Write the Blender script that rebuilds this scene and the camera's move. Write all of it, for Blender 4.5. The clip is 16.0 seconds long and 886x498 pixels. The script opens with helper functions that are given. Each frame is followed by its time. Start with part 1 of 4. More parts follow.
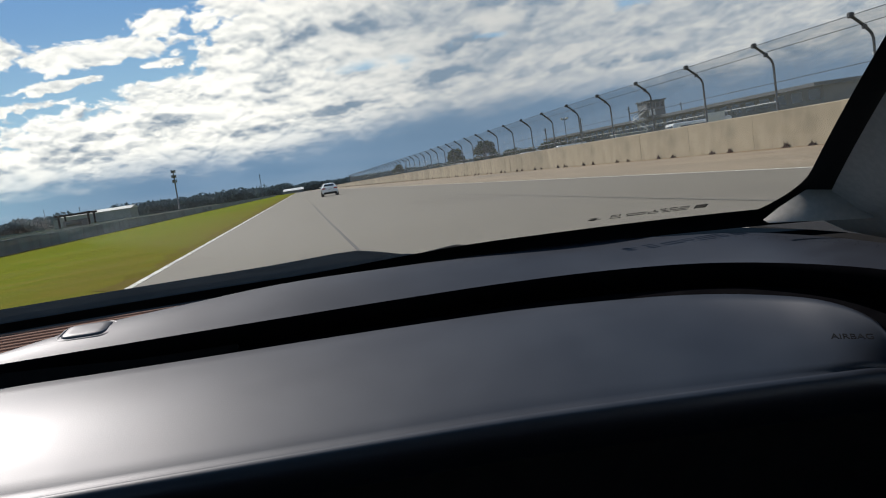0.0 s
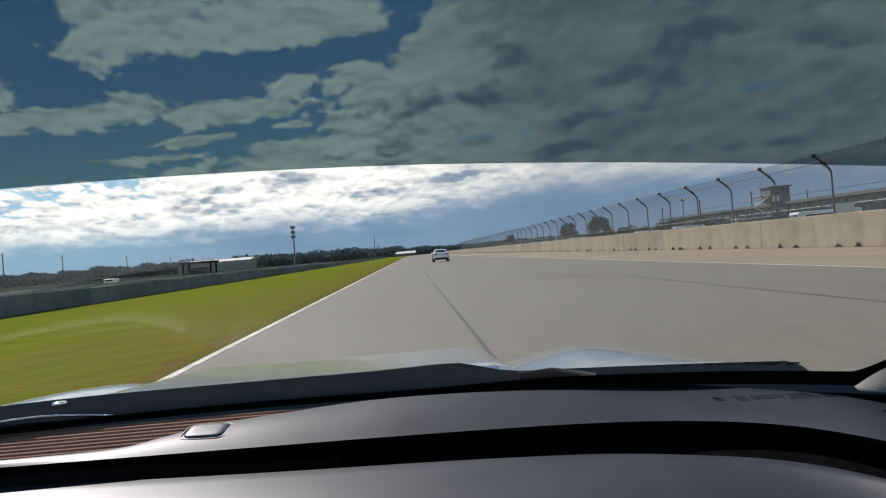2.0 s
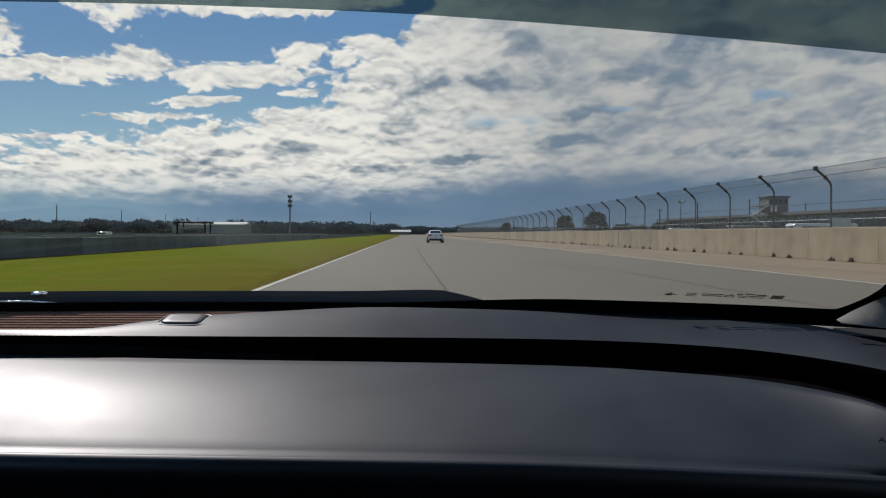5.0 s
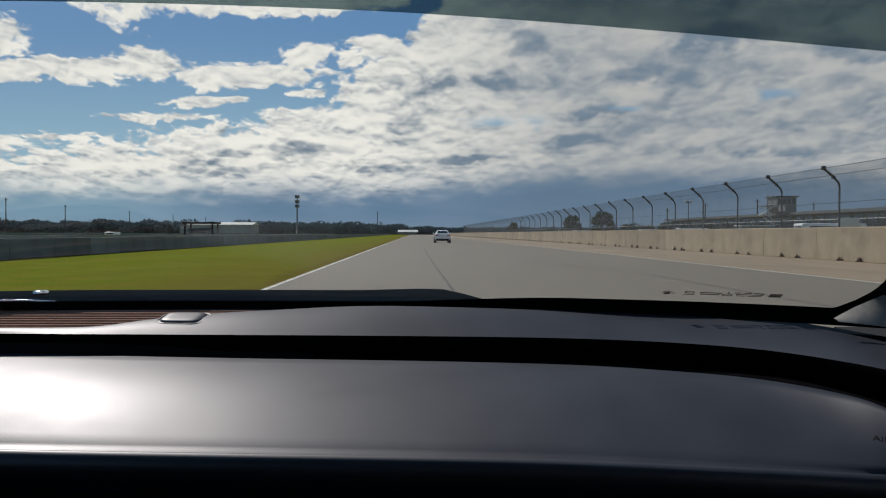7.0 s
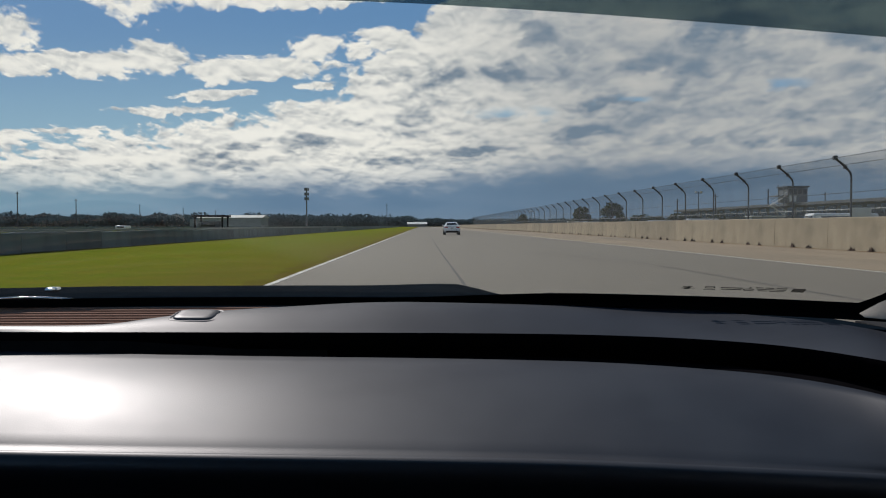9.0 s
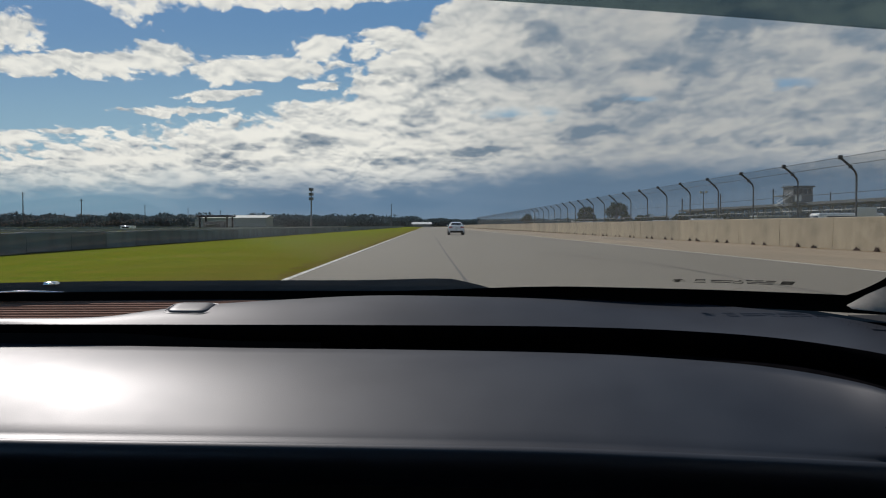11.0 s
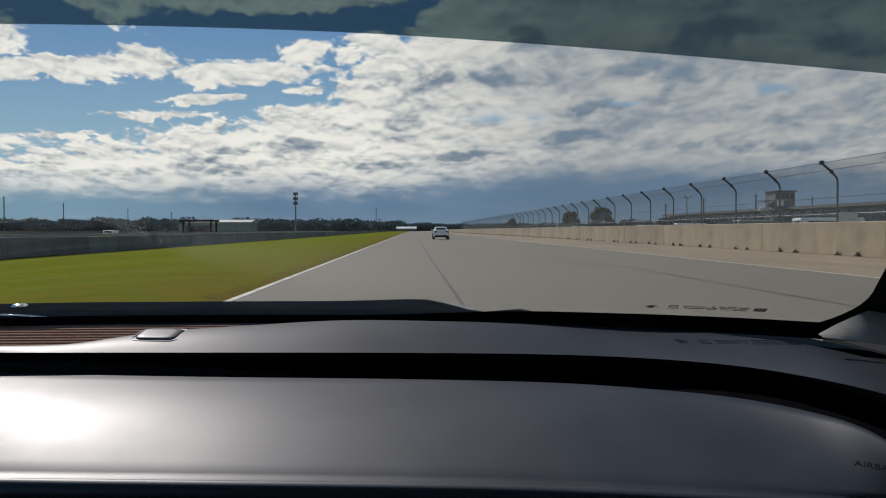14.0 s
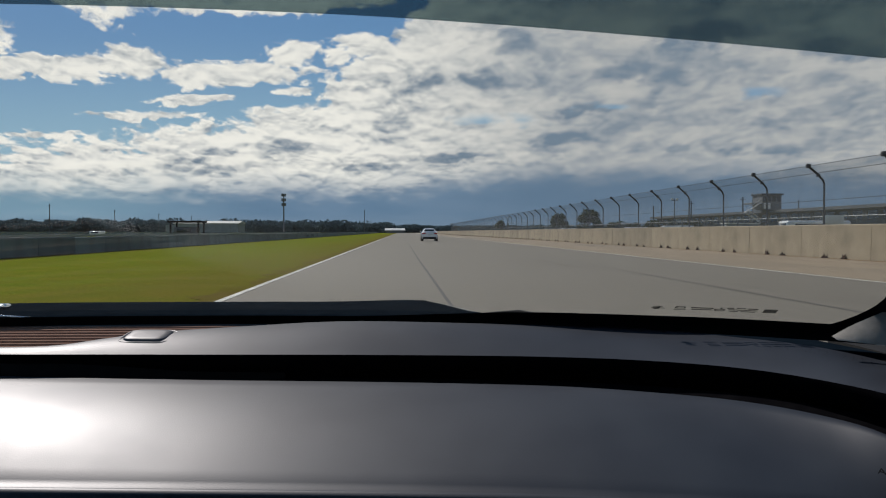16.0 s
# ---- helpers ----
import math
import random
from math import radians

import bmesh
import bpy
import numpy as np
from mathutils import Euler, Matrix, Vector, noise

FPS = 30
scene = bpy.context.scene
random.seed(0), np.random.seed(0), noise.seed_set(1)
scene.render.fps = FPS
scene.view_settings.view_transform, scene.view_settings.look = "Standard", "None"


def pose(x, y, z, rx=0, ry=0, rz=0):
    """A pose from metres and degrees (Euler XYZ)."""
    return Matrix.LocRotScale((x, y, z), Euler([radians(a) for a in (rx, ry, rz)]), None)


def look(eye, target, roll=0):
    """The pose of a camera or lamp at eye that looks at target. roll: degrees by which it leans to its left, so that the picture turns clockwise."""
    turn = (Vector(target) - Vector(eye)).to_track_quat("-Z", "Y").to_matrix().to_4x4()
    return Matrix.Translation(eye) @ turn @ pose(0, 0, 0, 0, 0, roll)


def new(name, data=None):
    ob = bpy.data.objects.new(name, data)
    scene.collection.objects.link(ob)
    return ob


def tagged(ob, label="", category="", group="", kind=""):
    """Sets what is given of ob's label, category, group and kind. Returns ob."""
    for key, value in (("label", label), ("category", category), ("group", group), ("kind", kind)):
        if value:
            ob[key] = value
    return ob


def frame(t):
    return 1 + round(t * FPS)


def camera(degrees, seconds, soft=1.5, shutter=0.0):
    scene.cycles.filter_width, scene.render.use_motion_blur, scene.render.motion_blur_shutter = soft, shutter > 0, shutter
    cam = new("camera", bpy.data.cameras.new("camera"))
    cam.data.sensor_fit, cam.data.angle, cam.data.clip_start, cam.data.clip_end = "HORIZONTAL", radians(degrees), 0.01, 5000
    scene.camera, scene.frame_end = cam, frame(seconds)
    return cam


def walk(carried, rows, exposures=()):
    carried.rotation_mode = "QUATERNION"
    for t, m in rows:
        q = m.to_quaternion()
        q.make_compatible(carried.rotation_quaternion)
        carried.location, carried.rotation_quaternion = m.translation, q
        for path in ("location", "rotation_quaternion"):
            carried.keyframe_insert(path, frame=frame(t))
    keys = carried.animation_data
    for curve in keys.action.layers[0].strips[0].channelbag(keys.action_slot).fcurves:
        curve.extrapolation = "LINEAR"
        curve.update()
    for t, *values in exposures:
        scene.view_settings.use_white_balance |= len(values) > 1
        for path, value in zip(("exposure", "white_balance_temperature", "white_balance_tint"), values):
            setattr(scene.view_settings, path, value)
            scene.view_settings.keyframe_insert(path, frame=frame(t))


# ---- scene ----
# ---------------------------------------------------------------- camera
cam = camera(54.7, 16.0, soft=1.1)
# seconds, x, y, z, yaw, pitch, roll (degrees)
PATH = [
    (0.0, -0.0254, 0.0366, 1.0509, -8.81, -5.24, -8.46),
    (0.5, 0.0001, 0.0033, 1.0578, -4.41, -5.63, -8.00),
    (1.0, 0.0595, 0.0400, 1.0841, 2.33, -4.15, -7.60),
    (1.5, -0.0078, 0.0140, 1.1146, -2.80, -2.05, -5.90),
    (2.0, -0.0160, -0.0150, 1.1128, -2.13, 0.18, -4.60),
    (2.5, -0.0162, -0.0227, 1.0842, -0.53, 0.06, -3.10),
    (3.0, -0.0191, -0.0162, 1.0608, -1.27, 0.22, -1.98),
    (3.5, -0.0412, -0.0120, 1.0578, -2.14, 0.08, -0.75),
    (4.0, -0.0234, -0.0080, 1.0467, -2.70, -0.65, 0.14),
    (6.5, -0.0090, -0.0105, 1.0395, -2.14, -1.14, 0.29),
    (7.0, -0.0054, -0.0102, 1.0398, -1.98, -1.03, 0.26),
    (7.5, -0.0097, 0.0225, 1.0458, -1.56, -1.26, 0.11),
    (8.0, -0.0182, 0.0583, 1.0350, -1.35, -1.80, -0.08),
    (8.5, 0.0013, 0.0003, 1.0481, -1.39, -1.60, 0.08),
    (9.0, -0.0109, 0.0023, 1.0428, -1.35, -1.57, -0.02),
    (9.5, -0.0015, -0.0004, 1.0557, -1.17, -1.66, 0.05),
    (10.0, -0.0006, 0.0005, 1.0363, -1.04, -1.65, -0.18),
    (12.5, 0.0029, -0.0160, 1.0400, -1.06, -1.34, 0.27),
    (13.0, -0.0084, 0.0450, 1.0492, -1.06, -1.28, 0.29),
    (13.5, 0.0180, -0.0146, 1.0407, -1.19, -1.32, -0.18),
    (14.0, 0.0131, 0.0030, 1.0566, -2.06, -1.27, -0.05),
    (14.5, 0.0134, 0.0009, 1.0405, -2.30, -1.18, -0.29),
    (15.0, 0.0015, -0.0050, 1.0632, -2.12, -1.05, -0.02),
    (15.5, -0.0105, 0.0020, 1.0588, -2.26, -0.87, 0.08),
    (16.0, 0.0035, 0.0300, 1.0532, -2.84, -1.15, 0.12),
]


def aimed(x, y, z, yaw, pitch, roll):
    return pose(x, y, z, 90 + pitch, 0, yaw) @ pose(0, 0, 0, 0, 0, roll)


walk(cam, [(row[0], aimed(*row[1:])) for row in PATH], [(0.0, 0.45), (1.0, 0.4), (1.5, 0.3), (2.0, 0.5), (2.5, 0.3), (3.0, 0.03), (4.0, 0.0), (16.0, 0.0)])

# ---------------------------------------------------------------- node helpers


class Ex:
    """A small calculator on shader sockets."""

    def __init__(self, tree, socket):
        self.tree, self.socket = tree, socket

    def op(self, kind, *others, clamp=False):
        n = self.tree.nodes.new("ShaderNodeMath")
        n.operation, n.use_clamp = kind, clamp
        for i, v in enumerate((self, *others)):
            if isinstance(v, Ex):
                self.tree.links.new(v.socket, n.inputs[i])
            else:
                n.inputs[i].default_value = v
        return Ex(self.tree, n.outputs[0])

    def __add__(self, o): return self.op("ADD", o)
    def __sub__(self, o): return self.op("SUBTRACT", o)
    def __mul__(self, o): return self.op("MULTIPLY", o)
    def __truediv__(self, o): return self.op("DIVIDE", o)
    def __radd__(self, o): return self.op("ADD", o)
    def __rmul__(self, o): return self.op("MULTIPLY", o)

    def __rsub__(self, o):
        return self * -1.0 + o

    def __rtruediv__(self, o):
        return self.op("POWER", -1.0) * o

    def max(self, o): return self.op("MAXIMUM", o)
    def min(self, o): return self.op("MINIMUM", o)
    def abs(self): return self.op("ABSOLUTE")

    def smooth(self, lo, hi):
        n = self.tree.nodes.new("ShaderNodeMapRange")
        n.interpolation_type = "SMOOTHSTEP"
        self.tree.links.new(self.socket, n.inputs[0])
        n.inputs[1].default_value, n.inputs[2].default_value = lo, hi
        return Ex(self.tree, n.outputs[0])


def put(tree, value, socket):
    if isinstance(value, Ex):
        tree.links.new(value.socket, socket)
    elif hasattr(value, "is_output"):
        tree.links.new(value, socket)
    elif isinstance(value, tuple) and len(value) == 3 and socket.type == "RGBA":
        socket.default_value = (*value, 1)
    else:
        socket.default_value = value


def mixc(tree, fac, a, b, blend="MIX"):
    n = tree.nodes.new("ShaderNodeMix")
    n.data_type, n.blend_type = "RGBA", blend
    put(tree, fac, n.inputs[0]), put(tree, a, n.inputs[6]), put(tree, b, n.inputs[7])
    return n.outputs[2]


def noisy(tree, vector, scale, detail=4.0, rough=0.55, distort=0.0):
    n = tree.nodes.new("ShaderNodeTexNoise")
    put(tree, scale, n.inputs["Scale"]), put(tree, detail, n.inputs["Detail"])
    put(tree, rough, n.inputs["Roughness"]), put(tree, distort, n.inputs["Distortion"])
    if vector is not None:
        put(tree, vector, n.inputs["Vector"])
    return Ex(tree, n.outputs[0])


def combine(tree, x, y, z=0.0):
    n = tree.nodes.new("ShaderNodeCombineXYZ")
    for i, v in enumerate((x, y, z)):
        put(tree, v, n.inputs[i])
    return n.outputs[0]


# ---------------------------------------------------------------- sky and sun
SUN_EL, SUN_AZ = 39.0, -32.0  # degrees above the horizon; degrees to the right of straight ahead

world = bpy.data.worlds.new("sky")
scene.world = world
world.use_nodes = True
wt = world.node_tree
wt.nodes.clear()
out = wt.nodes.new("ShaderNodeOutputWorld")
bg = wt.nodes.new("ShaderNodeBackground")
wt.links.new(bg.outputs[0], out.inputs[0])
bg.inputs[1].default_value = 0.1
air = wt.nodes.new("ShaderNodeTexSky")
air.sky_type, air.sun_disc = "NISHITA", False
air.sun_elevation, air.sun_rotation = radians(SUN_EL), radians(SUN_AZ)
air.air_density, air.dust_density, air.ozone_density = 1.0, 0.6, 2.0
way = wt.nodes.new("ShaderNodeTexCoord").outputs["Generated"]
split = wt.nodes.new("ShaderNodeSeparateXYZ")
wt.links.new(way, split.inputs[0])
dx, dy, dz = (Ex(wt, o) for o in split.outputs)
ahead = dy.abs().max(0.16)
a = dx / ahead * 15.06   # across the view, to the right
b = dz.max(-0.02) / ahead * 15.06   # above the horizon
across = a * 8.0 / (b + 6.0)


def billow(rise, seed, kx, ky, detail, rough, distort):
    """Cloud texture, finer and flatter towards the horizon, taken a little higher up by rise."""
    return noisy(wt, combine(wt, across * kx, (b + (1.2 + rise)).op("LOGARITHM", math.e) * ky, seed), 1.0, detail, rough, distort)


big = billow(0.0, 3.1, 0.38, 2.4, 3.0, 0.5, 0.0)
lumps = billow(0.0, 0.7, 1.5, 9.0, 5.0, 0.56, 0.25)
above = billow(0.10, 0.7, 1.5, 9.0, 5.0, 0.56, 0.25)
fine = billow(0.0, 5.0, 4.6, 24.0, 3.0, 0.48, 0.3)
fine_up = billow(0.035, 5.0, 4.6, 24.0, 3.0, 0.48, 0.3)
soft = billow(0.0, 21.0, 0.75, 5.0, 4.0, 0.5, 0.5)
streaks = billow(0.0, 12.3, 0.9, 15.0, 4.0, 0.55, 0.6)


# cloud outlines are drawn with a wandering hand
aw = a + (soft - 0.5) * 1.6 + (lumps - 0.5) * 0.9
bw = b + (streaks - 0.5) * 0.25 + (lumps - 0.5) * 0.35


def patch(ca, cb, ra, rb):
    e = (aw - ca) / ra
    f = (bw - cb) / rb
    return (1.0 - (e * e + f * f).op("SQRT")).max(-1.0)


edge = (a * 0.12 + 2.28) + (a + 4.6).max(0.0) * 0.10 + (a + 1.4).max(0.0) * 0.75 - b + (big - 0.5) * 0.25
side = a.smooth(-1.5, 4.0)
bank = (edge * 1.7).max(-1.0).min(side * 1.2 + 0.85)
top = ((b - 3.66) * 1.9 + (big - 0.5) * 0.5).min(0.7) - (a + 0.4).max(0.0) * 2.0 - (a + 5.2).min(0.0) * -1.0
gap = patch(-1.6, 3.62, 2.6, 0.22).max(0.0) + patch(-2.2, 2.30, 1.1, 0.16).max(0.0) * 0.8
cover = bank.max(top)
# single clouds in the clear sky: middle, half sizes, weight
for *spot, weight in ((-6.0, 2.80, 2.5, 0.26, 1.6), (-4.6, 2.92, 0.9, 0.30, 1.3), (-2.9, 2.74, 1.7, 0.25, 1.4), (-2.0, 3.10, 0.55, 0.32, 1.2), (-0.6, 3.28, 0.85, 0.36, 1.0),
                      (-7.1, 3.40, 0.6, 0.36, 1.0), (-3.6, 2.27, 0.8, 0.11, 1.1), (-4.4, 2.0, 1.2, 0.10, 1.0), (-1.9, 2.45, 0.5, 0.13, 1.0), (-6.3, 1.63, 1.2, 0.10, 0.8), (-7.2, 1.55, 0.9, 0.15, 1.0)):
    cover = cover.max(patch(*spot) * weight - 0.1)
cover = cover - gap * 0.9
dense = (cover * 0.80 + (lumps - 0.5) * 2.0 + (fine - 0.5) * 1.1).smooth(-0.04, 0.30)
shade = patch(-3.66, 1.15, 0.85, 0.24).max(0.0)
for spot in ((-1.88, 1.49, 0.75, 0.22), (-0.15, 1.92, 0.60, 0.17), (0.5, 2.68, 0.55, 0.38), (3.2, 1.68, 0.7, 0.18), (1.6, 2.72, 0.65, 0.34), (4.2, 2.78, 1.7, 0.32), (3.3, 2.18, 0.55, 0.18),
             (4.8, 1.49, 0.6, 0.14), (1.9, 3.35, 0.8, 0.36), (6.6, 1.5, 1.2, 0.18), (-3.1, 1.38, 0.25, 0.10), (-0.4, 1.1, 1.0, 0.14), (1.2, 1.30, 0.9, 0.12), (5.8, 3.55, 1.2, 0.36), (7.6, 3.3, 1.4, 0.3)):
    shade = shade.max(patch(*spot))
shade = (shade * 1.7 + (lumps - 0.5) * 2.2 + (fine - 0.5) * 0.9 - 0.22).smooth(0.0, 1.0)
for spot in ((1.8, 1.97, 0.8, 0.16), (6.4, 2.53, 0.6, 0.12), (3.6, 2.25, 0.4, 0.08)):
    dense = dense * (1.0 - (patch(*spot) * 0.8 + (lumps - 0.5) * 2.6 - 0.1).max(0.0).min(0.75))
low = (b - side * 0.3 + (big - 0.5) * 0.3 + (lumps - 0.5) * 0.5).smooth(0.45, 1.15)
# undersides turn grey, sunlit upper rims stay white; the deck to the right is thicker and streaked
relief = ((above - lumps) * 3.0 + (fine_up - fine) * 1.5) * (1.0 - side * 0.40) + (fine - 0.5) * 0.6
deck_tone = ((soft - 0.5) * 1.9 + (streaks - 0.5) * 1.0 + (lumps - 0.5) * 1.3) * (side * 0.75 + 0.25)
grey = (relief + deck_tone + (b - 4.2).max(0.0) * 0.03 + shade * 0.55 + side * 0.28 + 0.09).smooth(-0.30, 1.25)
white_cloud, grey_cloud = (9.6, 9.2, 8.6), (1.8, 2.4, 3.15)
cloud = mixc(wt, grey, mixc(wt, side, white_cloud, (5.4, 5.3, 5.2)), grey_cloud)
clear = mixc(wt, b.smooth(1.2, 3.8), (2.3, 4.0, 5.4), (1.05, 2.45, 4.7))
sky_colour = mixc(wt, dense, mixc(wt, 0.9, air.outputs[0], clear), cloud)
veil = billow(0.0, 9.0, 0.5, 5.0, 4.0, 0.5, 0.0).smooth(0.3, 0.75)
haze = mixc(wt, veil, (1.3, 2.2, 3.4), (1.7, 2.6, 3.8))
haze = mixc(wt, (a * -1.0).smooth(2.0, 6.0), haze, (2.0, 3.3, 4.4))
haze = mixc(wt, b.smooth(0.0, 0.35), (1.95, 2.75, 3.75), haze)
haze = mixc(wt, side * 0.8, haze, (1.3, 1.95, 2.85))
sky_colour = mixc(wt, low, haze, sky_colour)
# the high sky overhead is a deeper blue
sky_colour = mixc(wt, b.smooth(6.5, 12.0) * 0.9, sky_colour, (0.6, 1.15, 2.0))
wt.links.new(sky_colour, bg.inputs[0])

sun = new("sun", bpy.data.lights.new("sun", "SUN"))
sun.data.energy, sun.data.angle, sun.data.color = 4.0, radians(0.6), (1.0, 0.935, 0.875)
sa, se = radians(SUN_AZ), radians(SUN_EL)
sun.matrix_world = look((0, 0, 30), (-math.sin(sa) * math.cos(se), -math.cos(sa) * math.cos(se), 30 - math.sin(se)))

# ---------------------------------------------------------------- materials


def material(name, colour, rough=0.6, metal=0.0, second=None, scale=4.0, stain=None, stain_scale=0.4, bump=0.0, bump_scale=60.0,
             bump_size=0.002, coat=0.0, spread=0.0, stretch=(1, 1, 1), spec=0.5, detail=5.0, mottle=(0.35, 0.7), wear=0.16):
    """colour with a second tone in small noise, stains in large noise, fine relief, and a spread of brightness from piece to piece."""
    m = bpy.data.materials.new(name)
    m.use_nodes = True
    t = m.node_tree
    p = t.nodes["Principled BSDF"]
    place = t.nodes.new("ShaderNodeTexCoord").outputs["Object"]
    if stretch != (1, 1, 1):
        k = t.nodes.new("ShaderNodeVectorMath")
        k.operation = "MULTIPLY"
        t.links.new(place, k.inputs[0])
        k.inputs[1].default_value = stretch
        place = k.outputs[0]
    c = colour
    n1 = noisy(t, place, scale, detail)
    if second:
        c = mixc(t, n1.smooth(*mottle), c, second)
    if stain:
        c = mixc(t, noisy(t, place, stain_scale, 4.0, 0.6).smooth(0.48, 0.72), c, stain)
    if spread:
        info = t.nodes.new("ShaderNodeObjectInfo")
        k = Ex(t, info.outputs["Random"]) * (2 * spread) + (1 - spread)
        c = mixc(t, 1.0, c, combine(t, k, k, k), "MULTIPLY")
    put(t, c, p.inputs["Base Color"])
    put(t, (n1 - 0.5) * wear + rough, p.inputs["Roughness"])
    p.inputs["Metallic"].default_value = metal
    p.inputs["Specular IOR Level"].default_value = spec
    p.inputs["Coat Weight"].default_value = coat
    p.inputs["Coat Roughness"].default_value = 0.05
    if bump:
        bn = t.nodes.new("ShaderNodeBump")
        bn.inputs["Strength"].default_value, bn.inputs["Distance"].default_value = bump, bump_size
        put(t, noisy(t, place, bump_scale, 3.0), bn.inputs["Height"])
        t.links.new(bn.outputs[0], p.inputs["Normal"])
    return m


def pane(name, tint, gloss_rough=0.0, weight=1.0, dusty=0.0):
    """Glass: what lies behind it in the tint, under a mirror that grows towards the rim of view."""
    m = bpy.data.materials.new(name)
    m.use_nodes = True
    t = m.node_tree
    t.nodes.clear()
    o = t.nodes.new("ShaderNodeOutputMaterial")
    mix = t.nodes.new("ShaderNodeMixShader")
    clear, gloss, fr = t.nodes.new("ShaderNodeBsdfTransparent"), t.nodes.new("ShaderNodeBsdfGlossy"), t.nodes.new("ShaderNodeFresnel")
    clear.inputs[0].default_value = (*tint, 1)
    gloss.inputs["Roughness"].default_value = gloss_rough
    fr.inputs[0].default_value = 1.45
    put(t, Ex(t, fr.outputs[0]) * weight, mix.inputs[0])
    dust, film = t.nodes.new("ShaderNodeBsdfTranslucent"), t.nodes.new("ShaderNodeMixShader")
    dust.inputs[0].default_value = (0.8, 0.8, 0.8, 1)
    place = t.nodes.new("ShaderNodeTexCoord").outputs["Object"]
    put(t, noisy(t, place, 9.0, 4.0) * (2 * dusty), film.inputs[0])
    t.links.new(clear.outputs[0], film.inputs[1]), t.links.new(dust.outputs[0], film.inputs[2])
    t.links.new(film.outputs[0], mix.inputs[1]), t.links.new(gloss.outputs[0], mix.inputs[2]), t.links.new(mix.outputs[0], o.inputs[0])
    return m


# Black vinyl tinted navy: the blue sky's reflection is put into the base colour.
VINYL = material("dash_vinyl", (0.002, 0.005, 0.013), 0.485, second=(0.003, 0.008, 0.018), scale=16, bump=0.13, bump_scale=760, bump_size=0.0005, spec=0.47, wear=0.11)
VENT = material("brown_vent_plastic", (0.26, 0.165, 0.128), 0.7, second=(0.31, 0.20, 0.155), scale=60, spec=0.0)
MATTE = material("black_cowl_plastic", (0.005, 0.009, 0.014), 0.9, second=(0.007, 0.012, 0.018), scale=50, spec=0.0)
VINYL_DARK = material("dark_plastic", (0.008, 0.008, 0.009), 0.75, second=(0.012, 0.012, 0.013), scale=60, spec=0.15, bump=0.2, bump_scale=700, bump_size=0.0005)
FRIT = material("black_glass_border", (0.006, 0.008, 0.010), 0.6, second=(0.007, 0.009, 0.011), scale=200, spec=0.15)
# Glossless near-black; in the dashboard groove it holds the gap's shade.
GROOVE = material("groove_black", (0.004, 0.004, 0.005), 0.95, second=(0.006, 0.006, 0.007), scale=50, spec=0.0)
TRIM = material("pillar_fabric", (0.42, 0.385, 0.34), 0.85, second=(0.48, 0.44, 0.39), scale=200, bump=0.3, bump_scale=1500, bump_size=0.0006)
HEADLINER = material("headliner_fabric", (0.10, 0.10, 0.10), 0.9, second=(0.13, 0.13, 0.13), scale=150)
PAINT = material("silver_car_paint", (0.27, 0.285, 0.285), 0.20, metal=0.85, second=(0.38, 0.39, 0.39), scale=300, coat=0.6)
CHROME = material("chrome", (0.7, 0.7, 0.7), 0.12, metal=1.0)
GLASS = pane("windscreen_glass", (0.955, 0.97, 0.965), weight=0.06, dusty=0.003)
TINT = pane("tinted_glass", (0.135, 0.195, 0.205), weight=0.10, dusty=0.004)
LABEL = material("label_ink", (0.02, 0.02, 0.02), 0.7)
LABEL.node_tree.nodes["Principled BSDF"].inputs["Alpha"].default_value = 0.85
GRASS = material("grass_blades", (0.132, 0.168, 0.014), 0.95, second=(0.180, 0.172, 0.020), scale=0.9, stain=(0.112, 0.150, 0.014), stain_scale=0.07, bump=1.0, bump_scale=9, bump_size=0.05, spec=0.0)
ASPHALT = material("worn_asphalt", (0.150, 0.133, 0.107), 0.8, second=(0.176, 0.156, 0.126), scale=5.0, stain=(0.132, 0.114, 0.092), stain_scale=0.22, bump=0.6, bump_scale=90, bump_size=0.004, stretch=(1, 0.12, 1), spec=0.3)
RUNOFF = material("worn_concrete_apron", (0.228, 0.177, 0.122), 0.85, second=(0.28, 0.218, 0.150), scale=0.6, stain=(0.165, 0.14, 0.108), stain_scale=0.12, bump=0.4, bump_scale=60, bump_size=0.004, stretch=(1, 0.2, 1), spec=0.3)
CONCRETE = material("cast_concrete", (0.255, 0.208, 0.141), 0.85, second=(0.31, 0.256, 0.178), scale=1.3, stain=(0.205, 0.168, 0.115), stain_scale=0.45, bump=0.5, bump_scale=25, bump_size=0.006, spread=0.12)
LINE = material("worn_white_paint", (0.62, 0.60, 0.55), 0.8, second=(0.38, 0.36, 0.33), scale=2.5)
SOIL = material("reddish_dirt", (0.17, 0.105, 0.065), 0.95, second=(0.23, 0.165, 0.11), scale=1.5, spec=0.0)
RUST = material("rusty_drain_edge", (0.030, 0.018, 0.014), 0.9, second=(0.075, 0.038, 0.025), scale=14, spread=0.4)
RUBBER = material("tyre_rubber", (0.022, 0.022, 0.023), 0.75, second=(0.035, 0.034, 0.033), scale=9, spread=0.3)
# Weathered face with stains; its blue cast is air haze put into the colour.
BELT = material("hazed_weathered_face", (0.085, 0.132, 0.165), 0.8, second=(0.11, 0.16, 0.19), scale=0.9, stain=(0.06, 0.08, 0.092), stain_scale=0.35, spread=0.22)
STEEL = material("galvanised_steel", (0.12, 0.13, 0.14), 0.5, metal=0.6, second=(0.17, 0.18, 0.19), scale=8)
